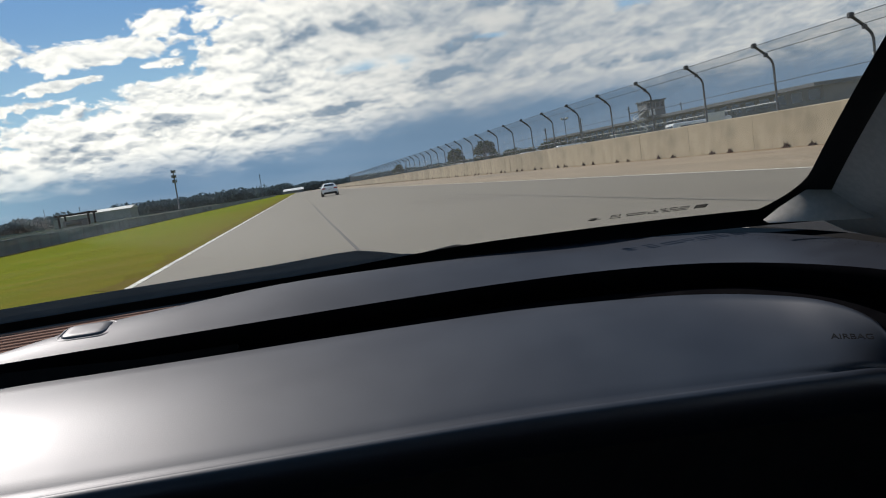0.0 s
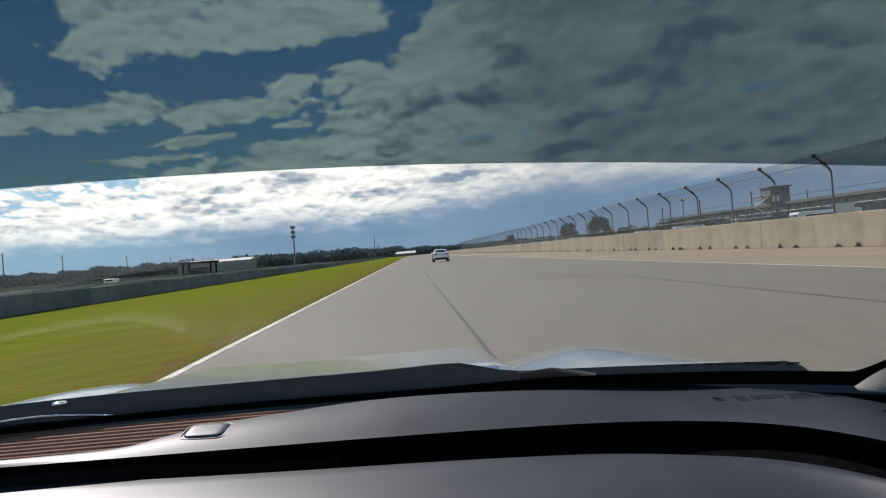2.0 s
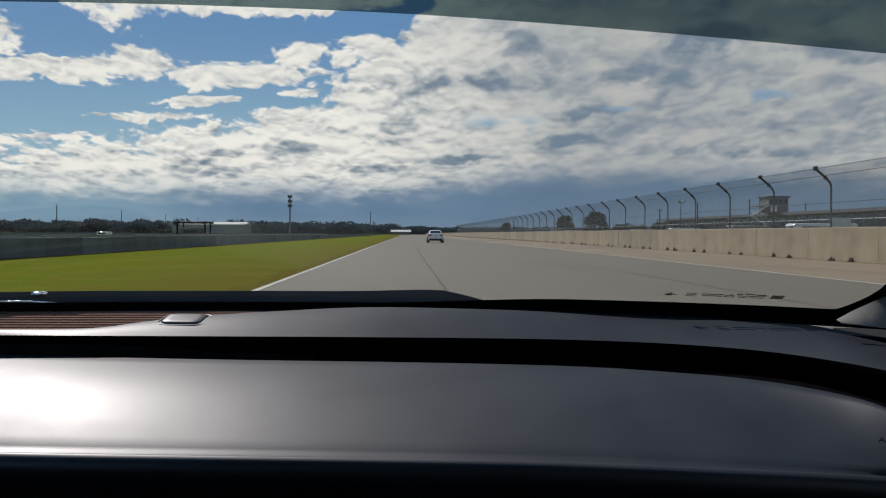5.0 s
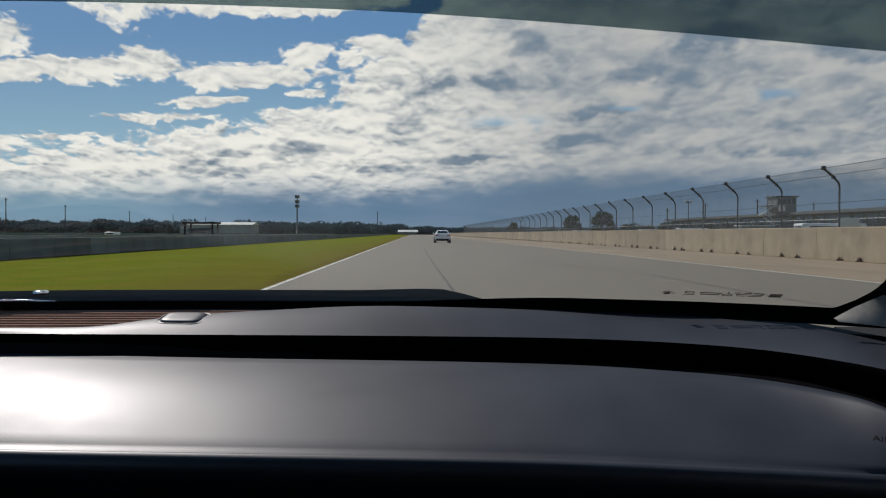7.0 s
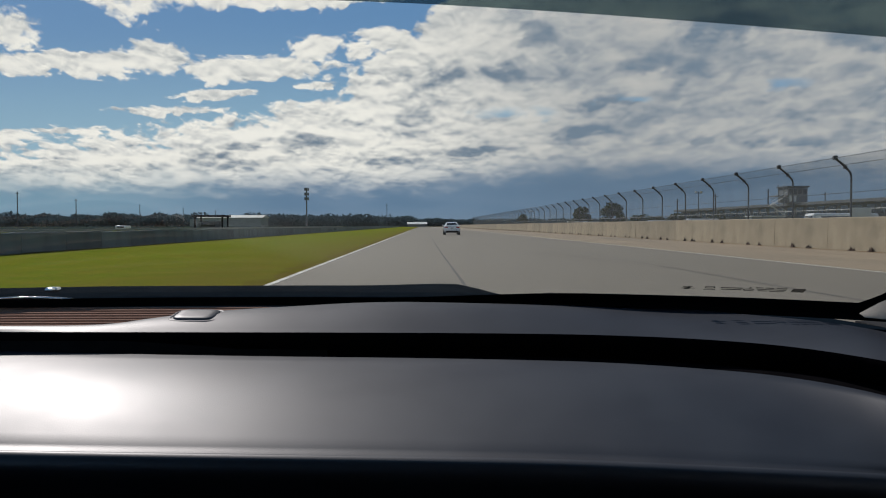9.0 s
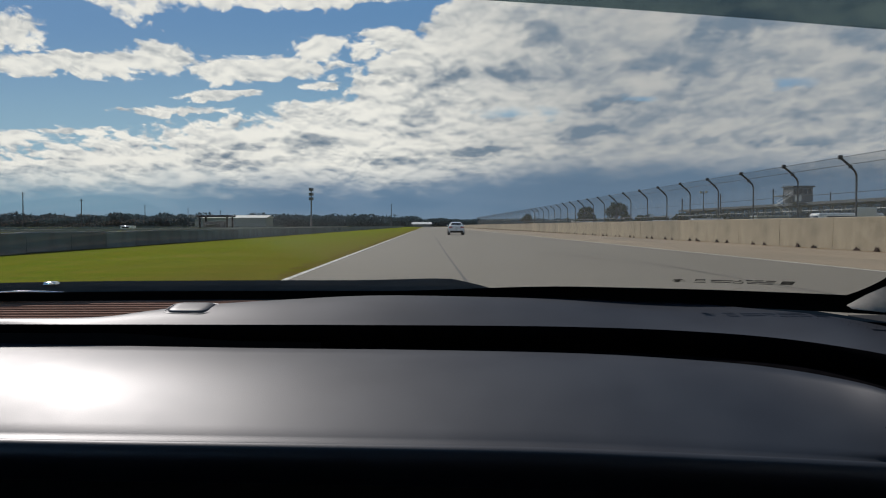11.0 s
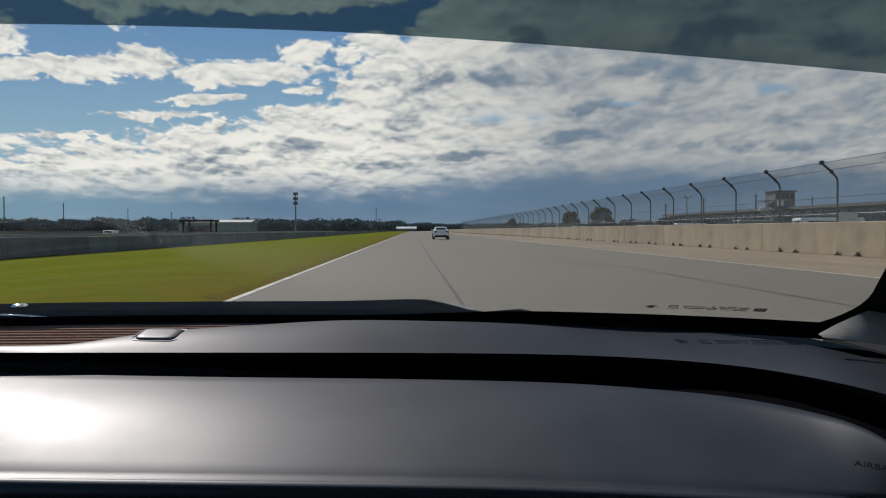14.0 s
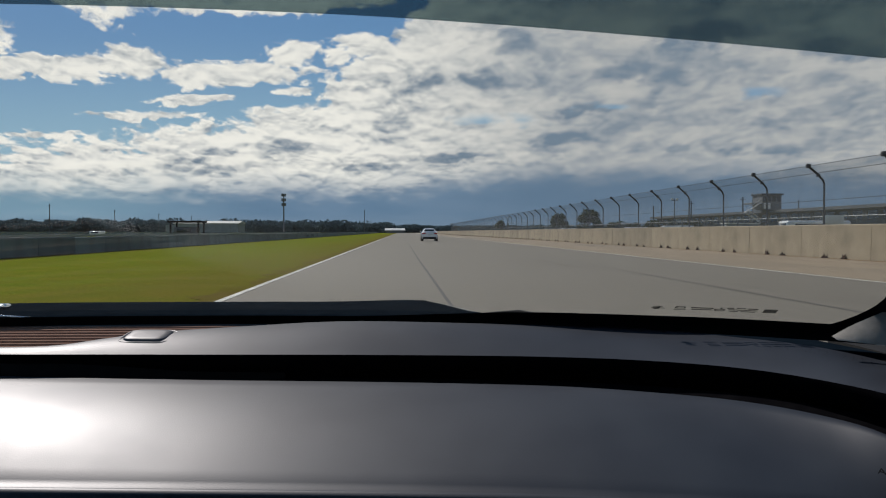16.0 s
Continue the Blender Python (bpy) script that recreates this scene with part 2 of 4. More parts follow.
DARK_STEEL = material("dark_steel", (0.05, 0.055, 0.06), 0.6, metal=0.3)
LEAF = material("tree_leaves", (0.040, 0.054, 0.028), 0.85, second=(0.065, 0.080, 0.042), scale=0.35, spec=0.2)
# Blue-grey green: the haze of distance is put into this leaf colour.
HAZED_LEAF = material("hazed_far_leaves", (0.056, 0.090, 0.108), 0.9, second=(0.068, 0.100, 0.116), scale=0.06, spec=0.1)
# Scrub leaves take the same slate-blue haze into their colour.
HAZED_SCRUB = material("hazed_scrub_leaves", (0.055, 0.085, 0.098), 0.9, second=(0.075, 0.105, 0.112), scale=0.2, spec=0.1)
DRY = material("dry_grass", (0.140, 0.108, 0.032), 0.95, second=(0.128, 0.118, 0.018), scale=0.5, stain=(0.165, 0.128, 0.050), stain_scale=0.3, bump=1.0, bump_scale=9, bump_size=0.05, spec=0.0)
ORANGE = material("orange_cone_plastic", (0.75, 0.10, 0.03), 0.5)
RED = material("red_bleacher_paint", (0.45, 0.05, 0.04), 0.6, second=(0.52, 0.09, 0.07), scale=0.6)
BARK = material("bark", (0.07, 0.055, 0.04), 0.9, second=(0.11, 0.09, 0.07), scale=6)
ROOF_WHITE = material("white_metal_roof", (0.75, 0.75, 0.74), 0.5, second=(0.62, 0.62, 0.62), scale=0.3)
ROOF_PALE = material("pale_metal_roof", (0.42, 0.44, 0.44), 0.6, second=(0.36, 0.38, 0.38), scale=0.3)
CLAD = material("grey_metal_cladding", (0.20, 0.23, 0.25), 0.7, second=(0.25, 0.28, 0.30), scale=0.4)
WALL_GREY = material("grey_render_wall", (0.13, 0.14, 0.15), 0.8, second=(0.18, 0.18, 0.18), scale=0.5)
ROOF_DARK = material("dark_roof", (0.07, 0.08, 0.09), 0.7, second=(0.10, 0.11, 0.12), scale=0.5)
WINDOW = material("dark_window_glass", (0.02, 0.025, 0.03), 0.1)
WHITE_PAINT = material("white_car_paint", (0.72, 0.73, 0.74), 0.25, second=(0.78, 0.78, 0.78), scale=3, coat=1.0)
LAMP_RED = material("red_lamp_lens", (0.42, 0.02, 0.015), 0.2, coat=0.6)
RIM = material("dark_alloy_rim", (0.09, 0.09, 0.095), 0.35, metal=0.8)
SEAM = material("seam_sealant", (0.045, 0.043, 0.04), 0.8, second=(0.085, 0.08, 0.074), scale=0.8, stretch=(1, 0.3, 1))
SKID = material("rubber_marks", (0.085, 0.082, 0.078), 0.85, second=(0.14, 0.134, 0.126), scale=1.2, stretch=(1, 0.15, 1))

# the grass dries out towards the asphalt
gt = GRASS.node_tree
place = gt.nodes.new("ShaderNodeTexCoord").outputs["Object"]
parts = gt.nodes.new("ShaderNodeSeparateXYZ")
gt.links.new(place, parts.inputs[0])
streak = gt.nodes.new("ShaderNodeVectorMath")
streak.operation = "MULTIPLY"
gt.links.new(place, streak.inputs[0])
streak.inputs[1].default_value = (0.55, 0.10, 1.0)
dried = (Ex(gt, parts.outputs[0]) + (noisy(gt, streak.outputs[0], 1.0, 5.0, 0.6) - 0.5) * 10.0).smooth(-10.0, -1.0) * 0.62
green_in = gt.nodes["Principled BSDF"].inputs["Base Color"]
put(gt, mixc(gt, dried, green_in.links[0].from_socket, (0.150, 0.112, 0.030)), green_in)

# matt vinyl: a broad even sheen over a dark ground
vt = VINYL.node_tree
ground, vinyl_out = vt.nodes["Principled BSDF"], vt.nodes["Material Output"]
ground.inputs["Specular IOR Level"].default_value = 0.0
sheen, coat = vt.nodes.new("ShaderNodeBsdfGlossy"), vt.nodes.new("ShaderNodeMixShader")
sheen.inputs[0].default_value = (0.96, 0.965, 1.0, 1)
vt.links.new(ground.inputs["Roughness"].links[0].from_socket, sheen.inputs["Roughness"])
vt.links.new(ground.inputs["Normal"].links[0].from_socket, sheen.inputs["Normal"])
coat.inputs[0].default_value = 0.092
vt.links.new(ground.outputs[0], coat.inputs[1]), vt.links.new(sheen.outputs[0], coat.inputs[2]), vt.links.new(coat.outputs[0], vinyl_out.inputs[0])

for leafy in (LEAF, HAZED_LEAF, HAZED_SCRUB):
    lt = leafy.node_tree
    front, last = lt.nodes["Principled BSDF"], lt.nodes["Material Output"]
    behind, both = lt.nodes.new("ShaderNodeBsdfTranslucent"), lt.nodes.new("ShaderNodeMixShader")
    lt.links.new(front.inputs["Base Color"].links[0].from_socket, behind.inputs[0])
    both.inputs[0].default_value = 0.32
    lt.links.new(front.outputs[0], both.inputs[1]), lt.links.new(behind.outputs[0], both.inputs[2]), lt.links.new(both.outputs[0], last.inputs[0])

# ---------------------------------------------------------------- mesh helpers


def mesh_of(name, verts, faces, mat, smooth=False):
    me = bpy.data.meshes.new(name)
    me.from_pydata([tuple(v) for v in verts], [], faces)
    me.materials.append(mat)
    if smooth:
        me.polygons.foreach_set("use_smooth", [True] * len(me.polygons))
    me.update()
    return me


def part(name, me, parent=None, label=""):
    """One mesh object, under a thing or part."""
    ob = new(name, me)
    if parent is not None:
        ob.parent = parent
    return tagged(ob, label)


def thing(name, label, category, group="", at=(0, 0, 0), turn=0.0, kind=""):
    ob = new(name)
    ob.matrix_basis = pose(*at, 0, 0, turn)
    return tagged(ob, label, category, group, kind)


def box_data(x0, x1, y0, y1, z0, z1):
    v = [(x, y, z) for z in (z0, z1) for y in (y0, y1) for x in (x0, x1)]
    return v, [(0, 2, 3, 1), (4, 5, 7, 6), (0, 1, 5, 4), (2, 6, 7, 3), (0, 4, 6, 2), (1, 3, 7, 5)]


def merge(*pieces):
    verts, faces = [], []
    for v, f in pieces:
        k = len(verts)
        verts += list(v)
        faces += [tuple(i + k for i in q) for q in f]
    return verts, faces


def boxes(name, mat, *dims):
    return mesh_of(name, *merge(*(box_data(*d) for d in dims)), mat)


def bevelled(name, mat, dims, width=0.01, segments=2):
    bm = bmesh.new()
    v, f = box_data(*dims)
    vs = [bm.verts.new(p) for p in v]
    for q in f:
        bm.faces.new([vs[i] for i in q])
    bmesh.ops.recalc_face_normals(bm, faces=bm.faces)
    bmesh.ops.bevel(bm, geom=bm.edges[:] + bm.verts[:], offset=width, segments=segments, affect="EDGES", profile=0.5)
    me = bpy.data.meshes.new(name)
    bm.to_mesh(me), bm.free()
    me.materials.append(mat)
    me.polygons.foreach_set("use_smooth", [True] * len(me.polygons))
    me.set_sharp_from_angle(angle=radians(40))
    return me


def tube_data(points, radius, sides=6):
    """A tube along points; radius a number or one for each point."""
    pts = [Vector(p) for p in points]
    verts, faces = [], []
    for i, p in enumerate(pts):
        d = (pts[min(i + 1, len(pts) - 1)] - pts[max(i - 1, 0)]).normalized()
        s = d.cross(Vector((0, 0, 1)) if abs(d.z) < 0.95 else Vector((1, 0, 0))).normalized()
        u = s.cross(d)
        r = radius[i] if isinstance(radius, (list, tuple)) else radius
        for k in range(sides):
            w = 2 * math.pi * k / sides
            verts.append(p + (s * math.cos(w) + u * math.sin(w)) * r)
    for i in range(len(pts) - 1):
        for k in range(sides):
            q = (k + 1) % sides
            faces.append((i * sides + k, i * sides + q, (i + 1) * sides + q, (i + 1) * sides + k))
    faces.append(tuple(range(sides)))
    faces.append(tuple(range((len(pts) - 1) * sides, len(pts) * sides))[::-1])
    return verts, faces


def loft(rows, closed=False):
    """Quads between rows of equal length."""
    n = len(rows[0])
    faces = []
    for i in range(len(rows) - 1):
        for k in range(n - 1 + closed):
            q = (k + 1) % n
            faces.append((i * n + k, i * n + q, (i + 1) * n + q, (i + 1) * n + k))
    return [p for r in rows for p in r], faces


def curve(points, count):
    """Evenly spread points on a smooth line through points."""
    pts = [Vector(p) for p in points]
    pts = [2 * pts[0] - pts[1], *pts, 2 * pts[-1] - pts[-2]]
    res = []
    for i in range(count):
        s = i / (count - 1) * (len(pts) - 3)
        k = min(int(s), len(pts) - 4)
        f = s - k
        p0, p1, p2, p3 = pts[k:k + 4]
        res.append(0.5 * (2 * p1 + (p2 - p0) * f + (2 * p0 - 5 * p1 + 4 * p2 - p3) * f * f + (3 * p1 - p0 - 3 * p2 + p3) * f ** 3))
    return res


# ---------------------------------------------------------------- the ground and the track
def slab(name, x0, x1, y0, y1, z, mat, label, category):
    ob = part(name, boxes(name, mat, (x0, x1, y0, y1, -0.3, z)))
    return tagged(ob, label, category, kind="structure")


GROUND_R = 4500
bm = bmesh.new()
bmesh.ops.create_grid(bm, x_segments=60, y_segments=60, size=GROUND_R)
me = bpy.data.meshes.new("ground")
bm.to_mesh(me), bm.free()
me.materials.append(GRASS)
tagged(part("ground", me), "mown yellow-green grass beside the race track", "grass", kind="structure")
ROAD_L, ROAD_R, WALL_X = -2.75, 10.2, 17.4
slab("road", ROAD_L, ROAD_R, -260, 760, 0.012, ASPHALT, "worn grey asphalt of the race track straight", "road")
slab("pavement", ROAD_R, WALL_X + 0.7, -260, 760, 0.011, RUNOFF, "pale tan concrete apron beside the track", "pavement")
for x, w in ((ROAD_L + 0.06, 0.11), (ROAD_R - 0.1, 0.06)):
    ob = part("trim", boxes("trim", LINE, (x - w / 2, x + w / 2, -260, 760, 0.013, 0.018)))
    tagged(ob, "worn white edge line painted on the asphalt", "road marking", kind="structure")

rng_v = random.Random(5)
verge = [[Vector((ROAD_L - 0.45 + rng_v.uniform(-0.25, 0.25), y, 0.004)), Vector((ROAD_L - 0.2 + rng_v.uniform(-0.08, 0.08), y, 0.010)), Vector((ROAD_L + 0.02, y, 0.011))] for y in [-60 + 0.6 * k for k in range(900)]]
tagged(part("verge", mesh_of("verge", *loft(verge), DRY)), "dry brownish grass verge along the asphalt edge", "verge", kind="structure")
for x, w in ((0.70, 0.06), (6.0, 0.05)):
    pts = [(x + 0.02 * math.sin(0.11 * y + x), y) for y in range(-40, 420, 4)]
    rows_s = [[Vector((px - w / 2, py, 0.0165)), Vector((px + w / 2, py, 0.0165))] for px, py in pts]
    tagged(part("trim", mesh_of("trim", *loft(rows_s), SEAM)), "dark sealed seam along the worn asphalt", "road seam", kind="structure")

# ---------------------------------------------------------------- the car that carries the camera
car = thing("car", "silver car with black vinyl dashboard and tinted windscreen band", "car")

N = 72
B = curve([(-0.86, 0.82, 0.948), (-0.7, 0.82, 0.948), (-0.50, 0.82, 0.948), (-0.40, 0.82, 0.948), (-0.316, 0.822, 0.949), (-0.273, 0.84, 0.953),
           (-0.235, 0.868, 0.9555), (-0.170, 0.898, 0.9560), (-0.06, 0.918, 0.9585), (0.14, 0.89, 0.9600), (0.23, 0.845, 0.961), (0.30, 0.785, 0.9595),
           (0.355, 0.728, 0.957), (0.40, 0.66, 0.948), (0.43, 0.57, 0.936), (0.45, 0.45, 0.922)], N)
C = curve([(-0.76, 0.705, 0.957), (-0.6, 0.705, 0.957), (-0.42, 0.708, 0.957), (-0.34, 0.707, 0.957), (-0.28, 0.704, 0.957), (-0.22, 0.702, 0.957),
           (-0.15, 0.699, 0.957), (-0.06, 0.695, 0.957), (0.04, 0.688, 0.957), (0.12, 0.677, 0.957), (0.19, 0.654, 0.957), (0.245, 0.616, 0.957),
           (0.28, 0.565, 0.9565), (0.302, 0.50, 0.9555), (0.318, 0.43, 0.9515), (0.33, 0.35, 0.944)], N)
D = curve([(-0.77, 0.725, 0.94), (-0.6, 0.725, 0.94), (-0.42, 0.722, 0.94), (-0.34, 0.712, 0.94), (-0.27, 0.70, 0.94), (-0.20, 0.69, 0.94),
           (-0.12, 0.68, 0.94), (-0.02, 0.67, 0.94), (0.07, 0.657, 0.94), (0.13, 0.643, 0.94), (0.185, 0.618, 0.94), (0.23, 0.588, 0.94),
           (0.262, 0.552, 0.939), (0.284, 0.515, 0.9360), (0.296, 0.487, 0.926), (0.300, 0.47, 0.909)], N)
E = curve([(-0.76, 0.56, 0.905), (-0.6, 0.555, 0.905), (-0.42, 0.545, 0.905), (-0.34, 0.539, 0.905), (-0.27, 0.532, 0.905), (-0.20, 0.526, 0.905),
           (-0.12, 0.52, 0.905), (-0.02, 0.512, 0.905), (0.07, 0.503, 0.905), (0.13, 0.493, 0.905), (0.18, 0.483, 0.905), (0.22, 0.475, 0.905),
           (0.25, 0.468, 0.905), (0.275, 0.462, 0.905), (0.29, 0.46, 0.902), (0.299, 0.462, 0.900)], N)


def step(q, lo, hi):
    f = min(max((q - lo) / (hi - lo), 0), 1)
    return f * f * (3 - 2 * f)


EYE = Vector((0, 0, 1.05))
C = [EYE + (p - EYE) * (1.135 + 0.012 * step(p.x, 0.06, 0.26)) for p in C]
D = [EYE + (p - EYE) * 1.12 for p in D]
E = [EYE + (p - EYE) * 1.14 for p in E]


def off(row, inward, dz):
    """The row moved level, square to its line and away from the seats, and up."""
    res = []
    for k, p in enumerate(row):
        d = row[min(k + 1, len(row) - 1)] - row[max(k - 1, 0)]
        n = Vector((-d.y, d.x, 0)).normalized()
        res.append(p + n * inward + Vector((0, 0, dz)))
    return res


def between(r0, r1, f, lift=0.0):
    return [p.lerp(q, f) + Vector((0, 0, lift * (p - q).length * math.sin(math.pi * f) * (1 - step(p.x, 0.10, 0.34)))) for p, q in zip(r0, r1)]


# The shade between the two pads is put into this strip's black colour.
dash = part("dashboard", mesh_of("dashboard", *loft([C, off(C, -0.0005, -0.004), off(C, 0.006, -0.016), off(C, 0.030, -0.026), off(D, 0.045, -0.004), off(D, 0.022, -0.014), off(D, 0.006, -0.006)]), GROOVE, True), car, "groove and body of the dashboard, blackened as in shade")
rows_up = [off(B, 0.012, -0.016), off(B, 0.004, -0.004), B]
rows_up += [between(B, C, f, 0.075) for f in (0.12, 0.24, 0.36, 0.48, 0.6, 0.7, 0.79, 0.87, 0.93, 0.97)]
rows_up += [C]
part("upper_pad", mesh_of("upper_pad", *loft(rows_up), VINYL, True), dash, "satin black vinyl dash top")
rows_low = [off(D, 0.006, -0.006), off(D, 0.003, -0.001), D]
rows_low += [between(D, E, f, 0.045) for f in (0.1, 0.2, 0.3, 0.4, 0.5, 0.6, 0.7, 0.8, 0.88, 0.95)]
rows_low += [off(E, 0.003, -0.0004), off(E, 0.0005, 0.0005), off(E, -0.003, 0.0002), off(E, -0.006, -0.0025), off(E, -0.0075, -0.008), off(E, -0.007, -0.012), off(E, -0.005, -0.018), off(E, 0.004, -0.03)]
part("lower_pad", mesh_of("lower_pad", *loft(rows_low), VINYL, True), dash, "satin black vinyl airbag cover")
part("knee_panel", mesh_of("knee_panel", *loft([off(E, 0.004, -0.03), off(E, 0.012, -0.08), off(E, 0.06, -0.25), off(E, 0.15, -0.6)]), VINYL_DARK, True), dash, "dark lower dashboard panel")
# end of the dashboard towards the door
part("end_panel", boxes("end_panel", VINYL_DARK, (0.37, 0.52, 0.20, 0.56, 0.3, 0.86), (0.40, 0.52, 0.56, 0.95, 0.3, 0.885)), dash, "dark panel where the dashboard meets the door")

letters = bpy.data.curves.new("lettering", "FONT")
letters.body, letters.size, letters.extrude = "AIRBAG", 0.0075, 0.0002
letters.materials.append(VINYL_DARK)
letters_ob = new("lettering", letters)
letters_ob.parent = dash
letters_ob.matrix_basis = pose(0.2945, 0.5360, 0.9065, 26, 6, -22)
tagged(letters_ob, "embossed lettering")

# defroster vent with its slats
part("vent_floor", boxes("vent_floor", VINYL_DARK, (-0.86, -0.10, 0.80, 0.94, 0.90, 0.936)), dash, "dark defroster slot")


def edge_x(y):
    for p, q in zip(B, B[1:]):
        if p.y <= y <= q.y and p.x < -0.05:
            return p.x + (q.x - p.x) * (y - p.y) / max(q.y - p.y, 1e-6)
    return -0.11


for i in range(8):
    y = 0.832 + i * 0.0125
    part("vent_slat", bevelled("vent_slat", VENT, (-0.86, edge_x(y) + 0.004, y - 0.0032, y + 0.0032, 0.935, 0.9475 + 0.0012 * i), 0.0020, 2), dash)


def sensor_cover():
    """Low rounded cover with a raised rim, on the dash top."""
    rows = []
    for f, h in ((1.0, -0.002), (1.0, 0.0015), (0.95, 0.0025), (0.88, 0.0015), (0.86, -0.001), (0.84, -0.001), (0.83, 0.001), (0.80, 0.003), (0.75, 0.0038), (0.5, 0.0042), (0.01, 0.0042)):
        ring = []
        for k in range(32):
            w = 2 * math.pi * k / 32
            cx, sy = math.cos(w), math.sin(w)
            ring.append(Vector((0.0252 * f * math.copysign(abs(cx) ** 0.45, cx), 0.020 * f * math.copysign(abs(sy) ** 0.45, sy), h * 1.05)))
        rows.append(ring)
    return mesh_of("sensor_cover", *loft(rows, True), VINYL, True)


cover_ob = part("sensor_cover", sensor_cover(), dash, "small rounded sensor cover")
cover_ob.matrix_basis = pose(-0.2290, 0.834, 0.9540, 10, 0, -6)

# windscreen
XC = -0.2


def screen(x, v, lift=0.0):
    q = x - XC
    extra = 1.2 * max(abs(q) - 0.45, 0.0) ** 2
    base = Vector((x, 0.935 - 0.42 * q * q - extra, 0.967))
    roof = Vector((x * 0.92 - 0.016, 0.34 - 0.16 * q * q, 1.225 - 0.10 * q * q))
    return base.lerp(roof, v) + Vector((0, 0.55, 0.83)) * lift


def sheet(xs, vs, thick, mat, name):
    """A piece of the screen with thickness, from columns xs and, for each column, heights vs(x)."""
    cols = [(x, vs(x)) for x in xs]
    n = len(cols[0][1])
    inner = [[screen(x, v[k]) for x, v in cols] for k in range(n)]
    outer = [[screen(x, v[k], thick) for x, v in cols] for k in range(n)]
    v1, f1 = loft(inner)
    v2, f2 = loft(outer[::-1])
    return mesh_of(name, *merge((v1, f1), (v2, f2)), mat, True)


GLASS_L, GLASS_R = XC - 0.62, XC + 0.62
COLS = [GLASS_L + (GLASS_R - GLASS_L) * i / 48 for i in range(49)]


def band_v(x):
    return 0.772 - 0.16 * (x - XC) ** 2 - 0.025 * max(x, 0.0)


windscreen = part("windscreen", sheet(COLS, lambda x: [1.04 * k / 14 for k in range(15)], 0.005, GLASS, "windscreen"), car, "clear laminated windscreen glass")
windscreen.visible_shadow = False
band = part("tint_band", mesh_of("tint_band", *loft([[screen(x, band_v(x) + (1.04 - band_v(x)) * k / 5, 0.0025) for x in COLS] for k in range(6)]), TINT, True), windscreen, "dark blue-green tinted sunshade band")
band.visible_shadow = False


def border_v(x):
    """Top of the black border along the foot of the glass, with the rounded corner."""
    q = abs(x - XC)
    return 0.043 + 0.004 * q - 0.036 * (1 - step(x, -0.06, 0.16))


frit_cols = [XC - 0.66 + 1.32 * i / 60 for i in range(61)]
part("glass_border", sheet(frit_cols, lambda x: [-0.04, border_v(x)], 0.0, FRIT, "glass_border"), windscreen, "black printed glass border").location = (0, -0.002, -0.003)


def side_edge(v):
    """x where the clear glass ends at the right pillar."""
    r = 0.20
    return 0.4044 - 0.085 * v - (0.043 * (1 - v / r) ** 2 if v < r else 0.0)


for sign, nm in ((1, "pillar_border"), (-1, "pillar_border")):
    vs = [0.02 + 1.02 * k / 40 for k in range(41)]
    rows_p = []
    for v in vs:
        xe = side_edge(v)
        rows_p.append([screen(XC + sign * (xe - XC + w), v) + Vector((0, -0.003, -0.004)) for w in (0.0, 0.012, 0.022, 0.032)])
    part(nm, mesh_of(nm, *loft(rows_p), FRIT, True), windscreen, "black printed glass border")
    rows_p = []
    for k in range(31):
        v = -0.02 + 1.06 * k / 30
        xe = 0.402 - 0.085 * v
        base = [screen(XC + sign * (xe - XC + w), v) for w in (0.020, 0.030, 0.06, 0.11, 0.14)]
        rows_p.append([base[0] + Vector((0, -0.006, -0.004)), base[1] + Vector((0, -0.020, -0.016)), base[2] + Vector((0, -0.045, -0.03)), base[3] + Vector((0, -0.06, -0.03)), base[4] + Vector((0, -0.02, 0))])
    part("pillar_trim", mesh_of("pillar_trim", *loft(rows_p), TRIM, True), car, "light grey fabric windscreen pillar trim")

# perforated loudspeaker grille in the far corner of the dash top
holes = []
for f in (0.12, 0.18, 0.24):
    line = [p for p in between(B, C, f, 0.075) if 0.31 < p.x < 0.41]
    line = curve(line, 24)
    for p in line:
        holes.append(([p + Vector((0.0006 * math.cos(k), 0.0006 * math.sin(k), 0.0007)) for k in (0.5, 1.55, 2.6, 3.65, 4.7, 5.75)], [(0, 1, 2, 3, 4, 5)]))
part("speaker_grille", mesh_of("speaker_grille", *merge(*holes), GROOVE), dash, "small dark holes of a loudspeaker grille")

foot = [[Vector(p) for p in ((0.352, 0.705, 0.9695), (0.368, 0.705, 0.978), (0.390, 0.700, 0.989), (0.430, 0.690, 1.005))],
        [Vector(p) for p in ((0.352, 0.700, 0.9685), (0.370, 0.695, 0.9715), (0.392, 0.688, 0.975), (0.430, 0.680, 0.982))],
        [Vector(p) for p in ((0.353, 0.698, 0.9670), (0.372, 0.690, 0.9655), (0.394, 0.680, 0.9635), (0.430, 0.670, 0.960))]]
part("pillar_foot", mesh_of("pillar_foot", *loft(foot), TRIM, True), car, "light grey foot of the pillar trim")

# maker's marks on the glass, as plain bars


def on_screen(x, v, w, h, name="glass_mark"):
    rows_m = [[screen(x + w * i, v + h * k) + Vector((0, -0.001, -0.002)) for i in (0, 0.5, 1)] for k in (0, 1)]
    return part(name, mesh_of(name, *loft(rows_m), LABEL), windscreen)


